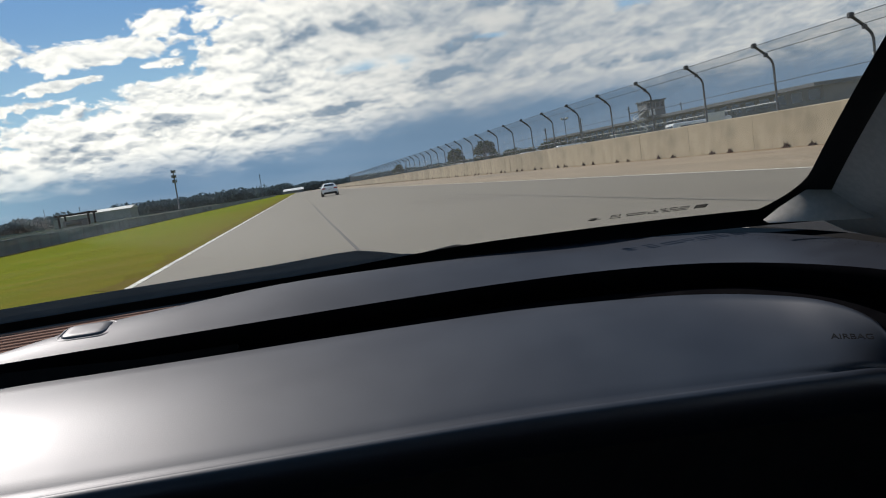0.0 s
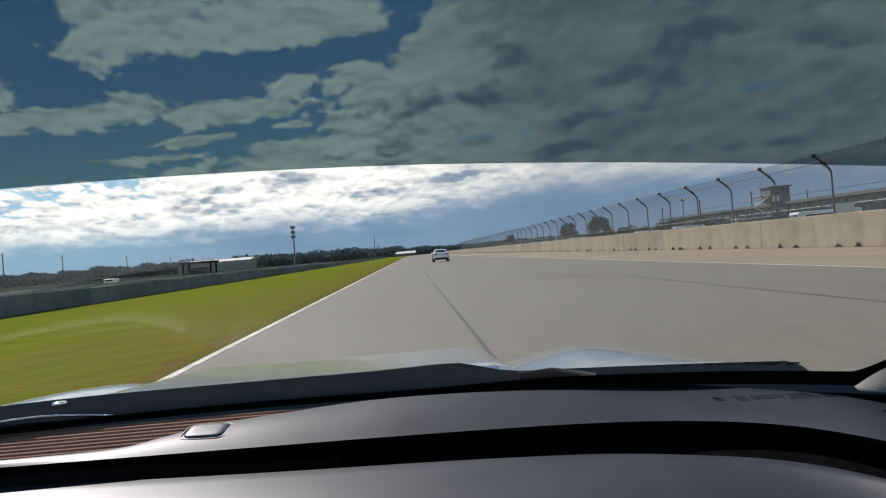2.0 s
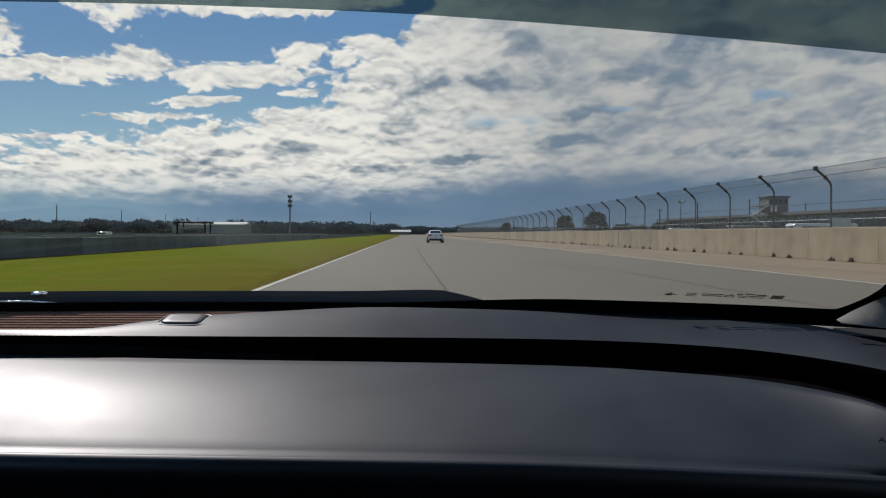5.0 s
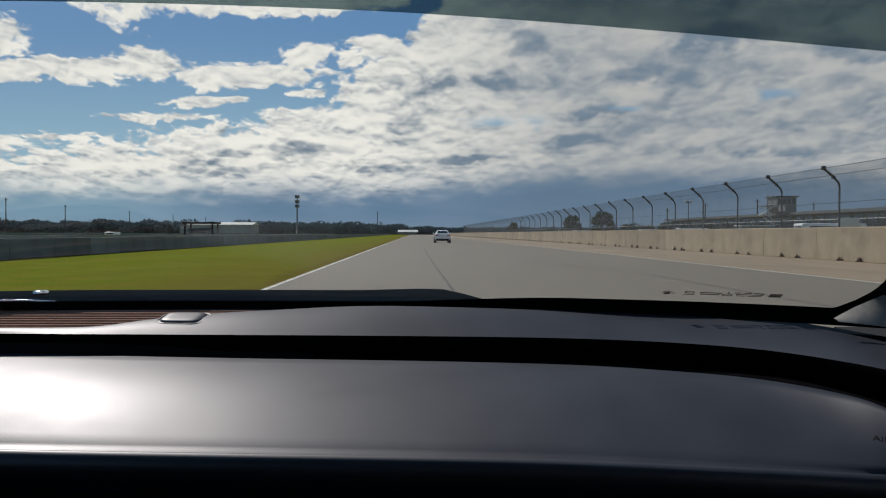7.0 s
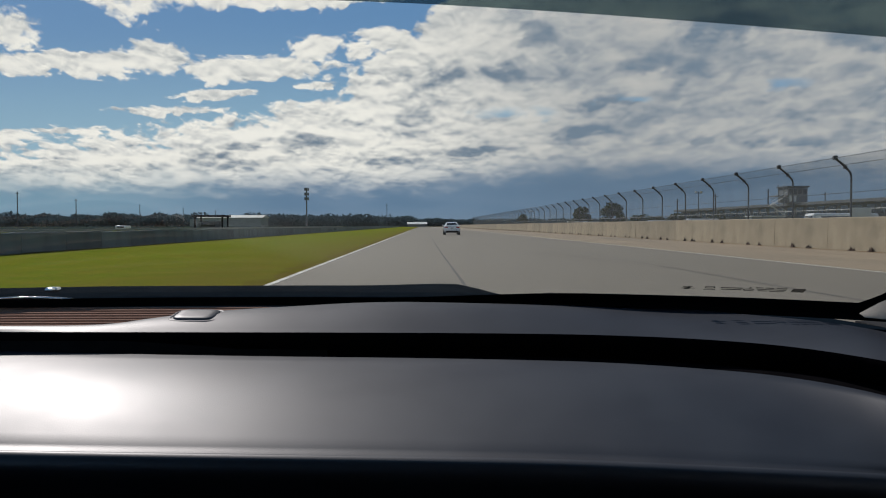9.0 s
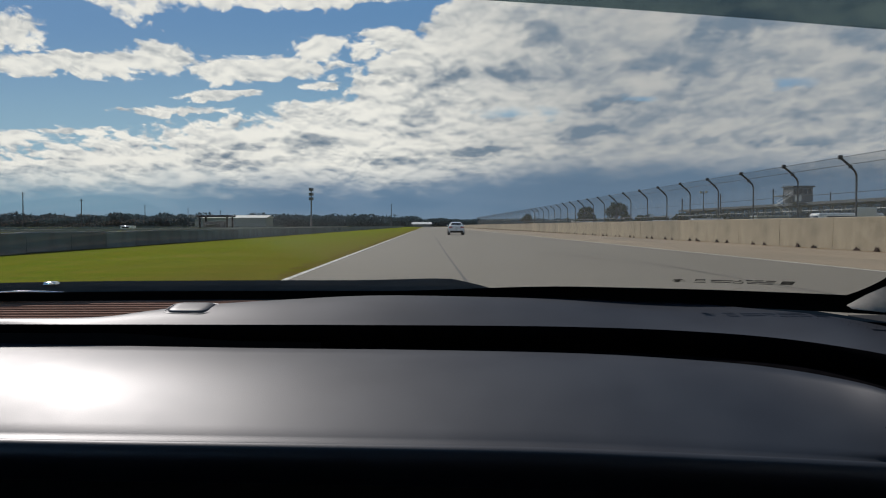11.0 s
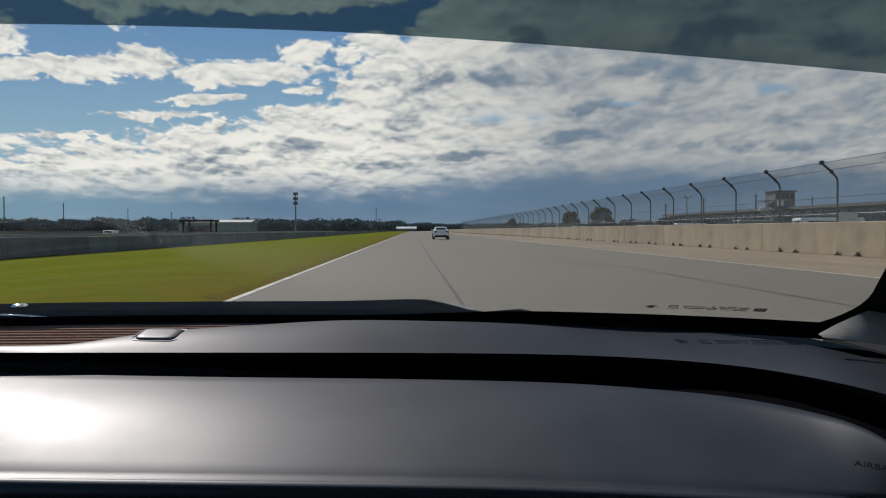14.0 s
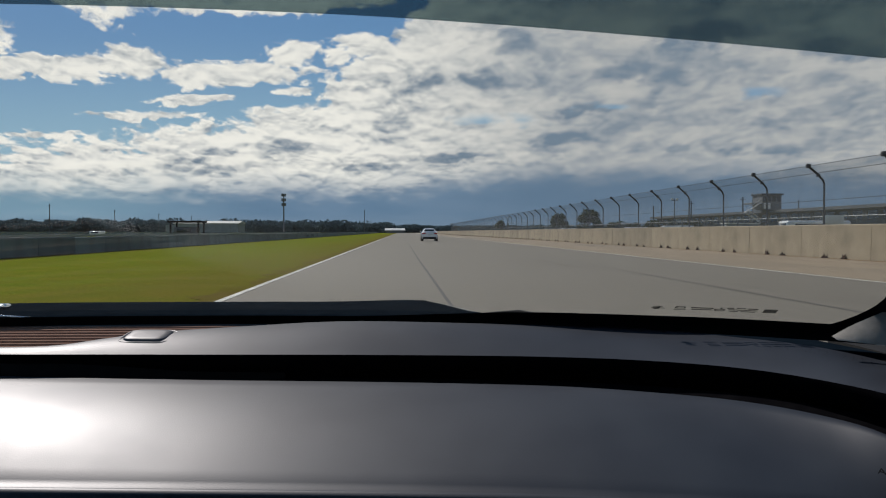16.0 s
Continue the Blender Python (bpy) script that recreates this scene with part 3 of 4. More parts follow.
for x, v, w, h in ((0.262, 0.0725, 0.020, 0.002), (0.266, 0.069, 0.008, 0.006), (0.263, 0.079, 0.014, 0.002), (0.270, 0.074, 0.003, 0.006),
                   (0.2955, 0.0815, 0.012, 0.0022), (0.2955, 0.0755, 0.012, 0.0022), (0.2945, 0.077, 0.002, 0.005), (0.3065, 0.077, 0.002, 0.005), (0.294, 0.069, 0.017, 0.002),
                   (0.316, 0.079, 0.030, 0.003), (0.318, 0.0715, 0.027, 0.003), (0.3535, 0.081, 0.003, 0.004),
                   (0.349, 0.070, 0.011, 0.0022), (0.349, 0.0765, 0.011, 0.0022), (0.3475, 0.0715, 0.002, 0.005), (0.3595, 0.0715, 0.002, 0.005),
                   (0.362, 0.083, 0.009, 0.003), (0.374, 0.0835, 0.011, 0.003), (0.388, 0.083, 0.013, 0.003), (0.365, 0.0765, 0.036, 0.0025), (0.367, 0.070, 0.012, 0.0025), (0.382, 0.070, 0.018, 0.0025),
                   (0.408, 0.0715, 0.0155, 0.011)):
    on_screen(0.238 + (x - 0.262) * 0.605, v + 0.003, w * 0.605, h * 1.45)

# cowl, hood and wiper, outside


def cowl_z(x):
    """Height of the cowl's crest: high over the middle, dropping beside the hood's bulge."""
    q = abs(x - XC - 0.02)
    f = min(max((x - XC - 0.22) / 0.09, 0), 1)
    return 0.970 - 0.003 * (1 - step(x, -0.1, 0.05)) - 0.012 * q * q - 0.016 * f * f * (3 - 2 * f)


cowl_rows = [[screen(x, -0.03) + Vector((0, -0.06, -0.012)) for x in COLS], [screen(x, -0.03) + Vector((0, 0.0, -0.012)) for x in COLS]]
for y, dz in ((1.02, -0.006), (1.05, 0.0), (1.09, 0.0), (1.13, -0.012), (1.16, -0.05)):
    cowl_rows.append([Vector((x, y - 0.35 * max(abs(x - XC) - 0.2, 0) ** 1.5, cowl_z(x) + dz)) for x in COLS])
part("cowl", mesh_of("cowl", *loft(cowl_rows), MATTE, True), car, "black plastic cowl at the foot of the windscreen")


def hood_z(x, y):
    q = abs(x - XC)
    bulge = 0.060 * (1 - step(q, 0.30, 0.38)) * (1 - step(y, 1.9, 2.4))
    fender = 0.034 * math.exp(-((q - 0.60) / 0.15) ** 2)
    return 0.885 + bulge + fender - 0.070 * (y - 1.2) - 0.05 * (1 - step(y, 1.08, 1.24)) - 0.05 * max(y - 1.9, 0) ** 1.6 - 0.22 * max(q - 0.68, 0) ** 1.3


hood_rows = [[Vector((XC + 0.86 * i / 44, y, hood_z(XC + 0.86 * i / 44, y))) for i in range(-44, 45)] for y in [1.08 + 0.07 * k for k in range(18)]]
hood_rows.append([p + Vector((0, 0.03, -0.25)) for p in hood_rows[-1]])
part("hood", mesh_of("hood", *loft(hood_rows), PAINT, True), car, "silver hood with a raised centre")
part("washer_jet", bevelled("washer_jet", CHROME, (-0.464, -0.448, 1.035, 1.050, 0.962, 0.969), 0.003), car, "small bright washer jet")
part("wiper", mesh_of("wiper", *merge(tube_data([(0.30, 0.985, 0.938), (0.15, 1.005, 0.945), (0.02, 1.01, 0.948), (-0.3, 1.01, 0.948), (-0.55, 0.99, 0.944)], 0.005), tube_data([(0.19, 1.0, 0.945), (0.14, 1.01, 0.9555), (0.10, 1.01, 0.955)], [0.010, 0.009, 0.006])), VINYL_DARK, True), car, "black wiper arm and blade")

# Chrome line added to stand for a reflected glint beside the cowl.
part("glint_line", mesh_of("glint_line", *tube_data(curve([(-0.56, 0.975, 0.955), (-0.50, 0.98, 0.9595), (-0.46, 0.985, 0.9610), (-0.42, 0.985, 0.9595), (-0.375, 0.99, 0.9545)], 16), 0.0016, 6), CHROME, True), car, "thin bright line added as a glint at the hood edge")

# shell that closes the cabin
part("headliner", boxes("headliner", HEADLINER, (XC - 0.60, XC + 0.60, -1.2, 0.30, 1.235, 1.25), (XC - 0.60, XC + 0.60, 0.28, 0.315, 1.226, 1.25)), car, "grey headliner")
roof_rows = []
for y, z, half in ((0.36, 1.236, 0.58), (0.25, 1.262, 0.60), (-0.1, 1.285, 0.61), (-0.6, 1.285, 0.61), (-1.0, 1.265, 0.60), (-1.25, 1.235, 0.58)):
    roof_rows.append([Vector((XC + half * k / 8, y, z - 0.035 * abs(k / 8) ** 3)) for k in range(-8, 9)])
part("roof", mesh_of("roof", *loft(roof_rows), PAINT, True), car, "silver roof")
part("rear_window", mesh_of("rear_window", [(XC - 0.58, -1.25, 1.225), (XC + 0.58, -1.25, 1.225), (XC + 0.66, -1.85, 0.96), (XC - 0.66, -1.85, 0.96)], [(0, 1, 2, 3)], WINDOW), car, "dark rear window")
for sgn in (-1, 1):
    x0, x1 = sorted((XC + sgn * 0.70, XC + sgn * 0.76))
    part("door_lining", boxes("door_lining", VINYL_DARK, (x0, x1, -1.3, 1.0, 0.2, 0.93)), car, "dark door lining")
    side_rows = []
    for y, zt, bulge in ((2.25, 0.62, 0.0), (1.9, 0.80, 0.03), (1.0, 0.89, 0.05), (0.0, 0.90, 0.05), (-1.2, 0.92, 0.05), (-2.0, 0.93, 0.02), (-2.35, 0.86, -0.02)):
        side_rows.append([Vector((XC + sgn * w, y, z)) for w, z in ((0.76 + bulge, 0.22), (0.81 + bulge, 0.45), (0.80 + bulge, 0.68), (0.75 + bulge, zt))])
    part("body_side", mesh_of("body_side", *loft(side_rows), PAINT, True), car, "silver body side")
    part("rear_pillar", mesh_of("rear_pillar", *loft([[Vector((XC + sgn * 0.60, -0.75, 1.255)), Vector((XC + sgn * 0.60, -1.25, 1.225))], [Vector((XC + sgn * 0.775, -1.15, 0.91)), Vector((XC + sgn * 0.775, -1.9, 0.93))]]), PAINT), car, "silver rear pillar")
    for y in (1.55, -1.35):
        part("wheel", mesh_of("wheel", *tube_data([(XC + sgn * 0.62, y, 0.325), (XC + sgn * 0.865, y, 0.325)], 0.32, 28), RUBBER, True), car, "black tyre")
deck = [[Vector((XC + 0.78 * k / 8, y, z - 0.03 * abs(k / 8) ** 3)) for k in range(-8, 9)] for y, z in ((-1.85, 0.965), (-2.1, 0.955), (-2.3, 0.93), (-2.36, 0.80), (-2.40, 0.45), (-2.34, 0.22))]
part("boot_lid", mesh_of("boot_lid", *loft(deck), PAINT, True), car, "silver boot lid")
part("cabin_floor", boxes("cabin_floor", VINYL_DARK, (XC - 0.76, XC + 0.76, -1.4, 1.05, 0.2, 0.24), (XC - 0.76, XC + 0.76, 1.0, 1.05, 0.24, 0.90), (XC - 0.76, XC + 0.76, -1.45, -1.4, 0.2, 1.16)), car, "dark cabin floor")

# ---------------------------------------------------------------- barriers
SEG = 5.55


def wall_panel():
    prof = [(0.0, 0.0), (0.02, 0.60), (0.04, 1.36), (0.06, 1.39), (0.28, 1.39), (0.30, 1.36), (0.32, 0.60), (0.34, 0.0)]
    rows = [[Vector((x, y, z)) for x, z in prof] for y in (0.006, SEG - 0.006)]
    v, f = loft(rows)
    n = len(prof)
    f += [tuple(range(n))[::-1], tuple(range(n, 2 * n))]
    return mesh_of("wall_panel", v, f, CONCRETE)


wall = thing("barrier_wall", "long tan concrete barrier wall of cast panels beside the apron", "barrier", kind="structure")
panel_mesh = wall_panel()
rng_w = random.Random(3)


def tuft_mesh(seed):
    """A dark clump of dead weeds and rust in a drain slot at the wall's foot."""
    rng = random.Random(seed)
    verts, faces = [], []
    for _ in range(26):
        y0, lean = rng.gauss(0, 0.10), rng.uniform(-0.08, 0.08)
        x0, h, w = rng.uniform(-0.12, -0.01), rng.uniform(0.06, 0.24) * math.exp(-(y0 / 0.14) ** 2) + 0.03, rng.uniform(0.02, 0.05)
        k = len(verts)
        verts += [(x0, y0 - w, 0), (x0 - 0.02, y0 + w, 0), (x0 + 0.02, y0 + lean, h), (x0 + w, y0, 0)]
        faces += [(k, k + 1, k + 2), (k + 1, k + 3, k + 2), (k + 3, k, k + 2)]
    return mesh_of("weed_tuft", verts, faces, RUST)


tufts = [tuft_mesh(k) for k in (31, 32, 33, 34)]
for i in range(-24, 110):
    y = 36.5 + SEG * i
    p = part("wall_panel", panel_mesh, wall)
    p.location = (WALL_X + rng_w.uniform(-0.012, 0.012), y, rng_w.uniform(-0.015, 0.0))
    if -8 < i < 60:
        for dyy in (1.7, 3.3):
            part("weed_tuft", rng_w.choice(tufts), wall).matrix_basis = pose(WALL_X, y + dyy + rng_w.uniform(-0.15, 0.15), 0.011, 0, 0, rng_w.uniform(-8, 8))
        if rng_w.random() < 0.35:
            part("weed_tuft", rng_w.choice(tufts), wall).matrix_basis = pose(WALL_X, y + rng_w.uniform(0.1, 5.4), 0.011, 0, 0, 0) @ Matrix.Scale(rng_w.uniform(0.4, 0.7), 4)
dirt = [[Vector((WALL_X - 0.22 + rng_w.uniform(-0.12, 0.12), y, 0.0135)), Vector((WALL_X + 0.03, y, 0.016))] for y in [-100 + 0.9 * k for k in range(640)]]
tagged(part("verge", mesh_of("verge", *loft(dirt), SOIL)), "reddish brown dirt gathered along the wall foot", "dirt", kind="structure")

fence = thing("debris_fence", "tall steel debris fence with posts leaning over the track", "fence")
FX = WALL_X + 0.9
post_mesh = mesh_of("post", *tube_data([(0, 0, 0), (0, 0, 3.15), (-0.06, 0, 3.32), (-0.30, 0, 3.58), (-0.72, 0, 3.92)], [0.045, 0.045, 0.05, 0.055, 0.05], 8), DARK_STEEL, True)
bracket_mesh = bevelled("bracket", DARK_STEEL, (-0.80, -0.62, -0.09, 0.09, 3.84, 4.02), 0.03, 1)
clamp_mesh = bevelled("clamp", DARK_STEEL, (-0.34, -0.20, -0.07, 0.07, 3.46, 3.60), 0.02, 1)
POST = 5.78
for i in range(-20, 48):
    p = part("post", post_mesh, fence)
    p.location = (FX, 36.25 + POST * i, 0)
    if -3 < i < 14:
        part("bracket", bracket_mesh, p)
        part("clamp", clamp_mesh, p)
FY0, FY1 = 36.25 - POST * 20, 36.25 + POST * 47
for x, z in ((FX - 0.08, 2.45), (FX - 0.38, 3.62), (FX - 0.72, 3.92)):
    part("cable", mesh_of("cable", *tube_data([(x, FY0, z), (x, FY1, z)], 0.011, 5), DARK_STEEL), fence)


def netting(name, density):
    m = bpy.data.materials.new(name)
    m.use_nodes = True
    t = m.node_tree
    p = t.nodes["Principled BSDF"]
    p.inputs["Base Color"].default_value, p.inputs["Roughness"].default_value = (0.12, 0.13, 0.14, 1), 0.6
    place = t.nodes.new("ShaderNodeTexCoord").outputs["Object"]
    put(t, noisy(t, place, 0.5, 4.0) * (0.6 * density) + 0.7 * density, p.inputs["Alpha"])
    return m


NET = netting("chain_link", 0.27)
net_rows = [[Vector((x, FY0, z)), Vector((x, FY1, z))] for x, z in ((FX - 0.09, 0.6), (FX - 0.09, 3.15), (FX - 0.37, 3.58), (FX - 0.73, 3.92))]
part("netting", mesh_of("netting", *loft(net_rows), NET), fence, "thin grey chain-link netting")

left = thing("low_barrier", "low dark weathered barrier of panels beyond the grass", "barrier", kind="structure")
lb = bevelled("barrier_panel", BELT, (-0.25, 0.25, 0.01, 3.99, 0.0, 0.78), 0.03, 1)
for i in range(-30, 150):
    p = part("barrier_panel", lb, left)
    p.location = (-15.0 - 0.012 * max(i, 0), i * 4.0, random.uniform(-0.02, 0.02))
part("rail", boxes("rail", CLAD, (-15.05, -14.9, -40, 160, 0.80, 0.90)), left, "pale steel rail on top")
slab("service_road", -24, -19, -260, 900, 0.012, RUNOFF, "pale service road behind the low barrier", "road")

# ---------------------------------------------------------------- trees


def crown(centre, size, count, leaf, rng, verts, faces):
    cx, cy, cz = centre
    for _ in range(count):
        w, h = rng.uniform(0, 2 * math.pi), rng.uniform(-1, 1)
        r = rng.uniform(0.55, 1.0)
        k = math.sqrt(1 - h * h) * r
        p = Vector((cx + size[0] * k * math.cos(w), cy + size[1] * k * math.sin(w), cz + size[2] * h * r))
        a_, b_ = Vector((rng.gauss(0, 1), rng.gauss(0, 1), rng.gauss(0, 1))).normalized(), Vector((rng.gauss(0, 1), rng.gauss(0, 1), rng.gauss(0, 1))).normalized()
        s = leaf * rng.uniform(0.6, 1.4)
        i = len(verts)
        verts += [p - a_ * s, p + b_ * s * 0.7, p + a_ * s, p - b_ * s * 0.7]
        faces.append((i, i + 1, i + 2, i + 3))


def tree(x, y, height, spread, label, seed, count=3300):
    rng = random.Random(seed)
    t = thing("tree", label, "tree", at=(x, y, 0))
    limbs = [tube_data([(0, 0, 0), (0.1, 0, height * 0.3), (0, 0.1, height * 0.55)], [height * 0.03, height * 0.024, height * 0.015], 8)]
    verts, faces = [], []
    for k in range(22):
        w = k * 2.4 + rng.uniform(-0.3, 0.3)
        lift = rng.uniform(0.22, 0.84)
        r = spread * rng.uniform(0.45, 0.8) * math.sqrt(max(1 - (lift / 0.95) ** 2, 0.05))
        tip = (r * math.cos(w), r * math.sin(w), height * lift)
        limbs.append(tube_data([(0, 0, height * min(lift * 0.6, 0.45)), (tip[0] * 0.5, tip[1] * 0.5, tip[2] * 0.75), tip], [height * 0.014, height * 0.01, height * 0.004], 5))
        crown(tip, (spread * rng.uniform(0.26, 0.46), spread * rng.uniform(0.26, 0.46), height * rng.uniform(0.11, 0.22)), count // 22, 0.5, rng, verts, faces)
    part("trunk", mesh_of("trunk", *merge(*limbs), BARK, True), t)
    part("crown", mesh_of("crown", verts, faces, LEAF), t)
    return t


tree(84, 378, 11.5, 6.0, "broad dark green tree behind the fence", 1)
tree(80, 428, 10.5, 5.5, "round dark green tree behind the fence", 2)
tree(95, 520, 9.0, 4.5, "dark green tree far behind the fence", 3)
tree(70, 600, 9.0, 4.5, "dark green tree far behind the wall", 4)


for k, (x, h) in enumerate(((64, 4.6), (70, 4.0), (75, 5.2), (81, 4.3), (87, 4.8))):
    tree(x, 252 + 4 * (k % 2), h, 3.6, "low dark green tree behind the fence", 40 + k, 900)


def woods(name, az0, az1, d0, d1, h0, h1, count, seed, label, leaves, wide=1.0, clumps=170):
    """A band of far trees: three rounded heads of small leaf clumps for each."""
    rng = np.random.RandomState(seed)
    heads = count * 3
    az = np.radians(az0 + (az1 - az0) * (np.repeat(np.arange(count), 3) + rng.rand(heads)) / count)
    d = np.repeat(rng.uniform(d0, d1, count), 3)
    h = np.repeat(rng.uniform(h0, h1, count), 3) * rng.uniform(0.65, 1.0, heads)
    centre = np.stack([d * np.sin(az), d * np.cos(az), h * 0.5], 1)
    size = np.stack([h * wide, h * wide, h * 0.5], 1)
    way_out = rng.normal(size=(heads, clumps, 3))
    way_out /= np.linalg.norm(way_out, axis=2, keepdims=True)
    spot = centre[:, None] + size[:, None] * way_out * rng.uniform(0.8, 1.0, (heads, clumps, 1))
    s1, s2 = rng.normal(size=(2, heads, clumps, 3)) * (h * 0.07)[None, :, None, None]
    corners = np.stack([spot - s1, spot + s2 * 0.8, spot + s1, spot - s2 * 0.8], 2).reshape(-1, 3)
    faces = np.arange(len(corners)).reshape(-1, 4)
    tagged(part(name, mesh_of(name, corners.tolist(), faces.tolist(), leaves)), label, "trees", kind="stuff")


# These woods carry their aerial haze in the leaf colour.
woods("far_woods", -50, -1, 720, 950, 6.0, 12.5, 700, 11, "hazy band of distant dark green woods", HAZED_LEAF)
woods("far_woods", -1, 50, 800, 1000, 5.0, 9, 700, 12, "hazy band of distant dark green woods", HAZED_LEAF)
woods("scrub", -56, -6, 130, 330, 0.5, 1.05, 700, 13, "low dull scrub behind the barrier", HAZED_SCRUB, 2.6, 110)

# ---------------------------------------------------------------- buildings and poles
hall = thing("metal_building", "long low grey metal building with a white roof", "building", at=(-124, 661, 0))
part("wall", boxes("wall", CLAD, (-48, 0, 0, 30, 0, 7.2)), hall)
part("roof", mesh_of("roof", [(-49, -1, 7.2), (1, -1, 7.2), (1, 31, 7.2), (-49, 31, 7.2), (-49, 15, 9.2), (1, 15, 9.2)], [(0, 1, 5, 4), (2, 3, 4, 5), (0, 4, 3), (1, 2, 5), (0, 3, 2, 1)], ROOF_PALE), hall)
part("annex", boxes("annex", CLAD, (-55, -48, 2, 20, 0, 6)), hall)


def mast(x, y, h):
    m = thing("cell_tower", "tall grey steel mast with three tiers of antennas", "tower", at=(x, y, 0))
    part("pole", mesh_of("pole", *tube_data([(0, 0, 0), (0, 0, h)], [0.65, 0.38], 12), STEEL, True), m)
    for z in (h - 0.6, h - 4.2, h - 7.6):
        part("ring", mesh_of("ring", *tube_data([(1.4 * math.cos(k * math.pi / 6), 1.4 * math.sin(k * math.pi / 6), z) for k in range(13)], 0.09, 5), STEEL), m)
        for k in range(9):
            w = 2 * math.pi * k / 9
            an = part("antenna", boxes("antenna", STEEL, (-0.2, 0.2, -0.12, 0.12, -1.1, 1.1)), m)
            an.matrix_basis = pose(1.6 * math.cos(w), 1.6 * math.sin(w), z, 0, 0, math.degrees(w) + 90)


mast(-86, 637, 28.5)


def utility_pole(x, y, h):
    m = thing("utility_pole", "thin dark utility pole", "pole", group="utility poles", at=(x, y, 0))
    part("shaft", mesh_of("shaft", *tube_data([(0, 0, 0), (0, 0, h)], [0.26, 0.2], 8), DARK_STEEL, True), m)
    part("crossarm", boxes("crossarm", DARK_STEEL, (-0.9, 0.9, -0.07, 0.07, h - 0.9, h - 0.75)), m)


for px, d, top in ((44, 360, 340), (145, 420, 352), (255, 560, 362), (330, 640, 368), (386, 700, 372), (685, 620, 361)):
    utility_pole((px - 748) / 1506 * d, d, 1.05 + (399 - top) * d / 1506)


for px, d, top in ((1198, 300, 352), (1266, 280, 343), (1360, 260, 335), (1462, 330, 340)):
    utility_pole((px - 748) / 1506 * d, d, 1.05 + (399 - top) * d / 1506)


def pit_building():
    p = thing("pit_building", "long two-storey grey building with a dark flat roof", "building", at=(100, 150, 0))
    part("wall", boxes("wall", WALL_GREY, (0, 14, 0, 180, 0, 6.3)), p)
    part("roof", boxes("roof", ROOF_DARK, (-2.5, 15, -1, 181, 6.3, 7.0)), p)
    for i in range(30):
        for z in (0.6, 3.9):
            w = part("window", boxes("window", WINDOW, (-0.06, 0.1, 1.2 + i * 6, 4.8 + i * 6, z, z + 1.9)), p)
    tw = thing("control_tower", "grey control tower with outside stairs and glazed top", "building", at=(100, 222, 0))
    part("wall", boxes("wall", WALL_GREY, (-4.6, 0.6, 0, 6, 7.004, 11.0)), tw)
    part("roof", boxes("roof", ROOF_DARK, (-5.0, 1.0, -0.5, 6.5, 11.0, 11.35)), tw)
    for i in range(4):
        part("window", boxes("window", WINDOW, (-4.4 + i * 1.25, -3.4 + i * 1.25, -0.06, 0.1, 9.2, 10.6)), tw)
    part("panel", boxes("panel", ROOF_WHITE, (-4.2, -2.4, -0.12, -0.02, 7.3, 8.8)), tw, "pale wall panel")
    part("deck", boxes("deck", WALL_GREY, (-7.2, -4.6, 0, 6, 8.6, 8.9)), tw)
    for z in (9.5, 10.1):
        part("handrail", boxes("handrail", STEEL, (-7.2, -4.6, 0, 0.08, z, z + 0.08)), tw)
    for x in (-7.2, -5.8):
        part("deck_post", boxes("deck_post", STEEL, (x, x + 0.14, 0, 0.14, 0, 11.6)), tw)
    for k in range(3):
        sgn, x0, z0 = (1, -9.6, 1.0 + k * 2.6) if k % 2 == 0 else (-1, -5.4, 1.0 + k * 2.6)
        fl = part("stair", boxes("stair", ROOF_WHITE, *[(x0 + sgn * 0.42 * q - 0.2, x0 + sgn * 0.42 * q + 0.2, -1.6, -0.4, z0 + 0.26 * q, z0 + 0.26 * q + 0.12) for q in range(10)]), tw, "pale outside stair flight")
        part("stair_rail", mesh_of("stair_rail", *tube_data([(x0, -1.6, z0 + 1.0), (x0 + sgn * 4.0, -1.6, z0 + 3.5)], 0.07, 5), ROOF_WHITE), fl)


pit_building()

end = thing("end_building", "low white building at the end of the straight", "building", at=(-12, 690, 0))
part("wall", boxes("wall", WALL_GREY, (0, 15, 0, 8, 0, 2.2)), end)
part("roof", mesh_of("roof", [(-0.6, -0.6, 2.2), (15.6, -0.6, 2.2), (15.6, 8.6, 2.2), (-0.6, 8.6, 2.2), (-0.6, 5.0, 3.9), (15.6, 5.0, 3.9)], [(0, 1, 5, 4), (2, 3, 4, 5), (0, 4, 3), (1, 2, 5), (0, 3, 2, 1)], ROOF_WHITE), end)

# ---------------------------------------------------------------- the white car ahead


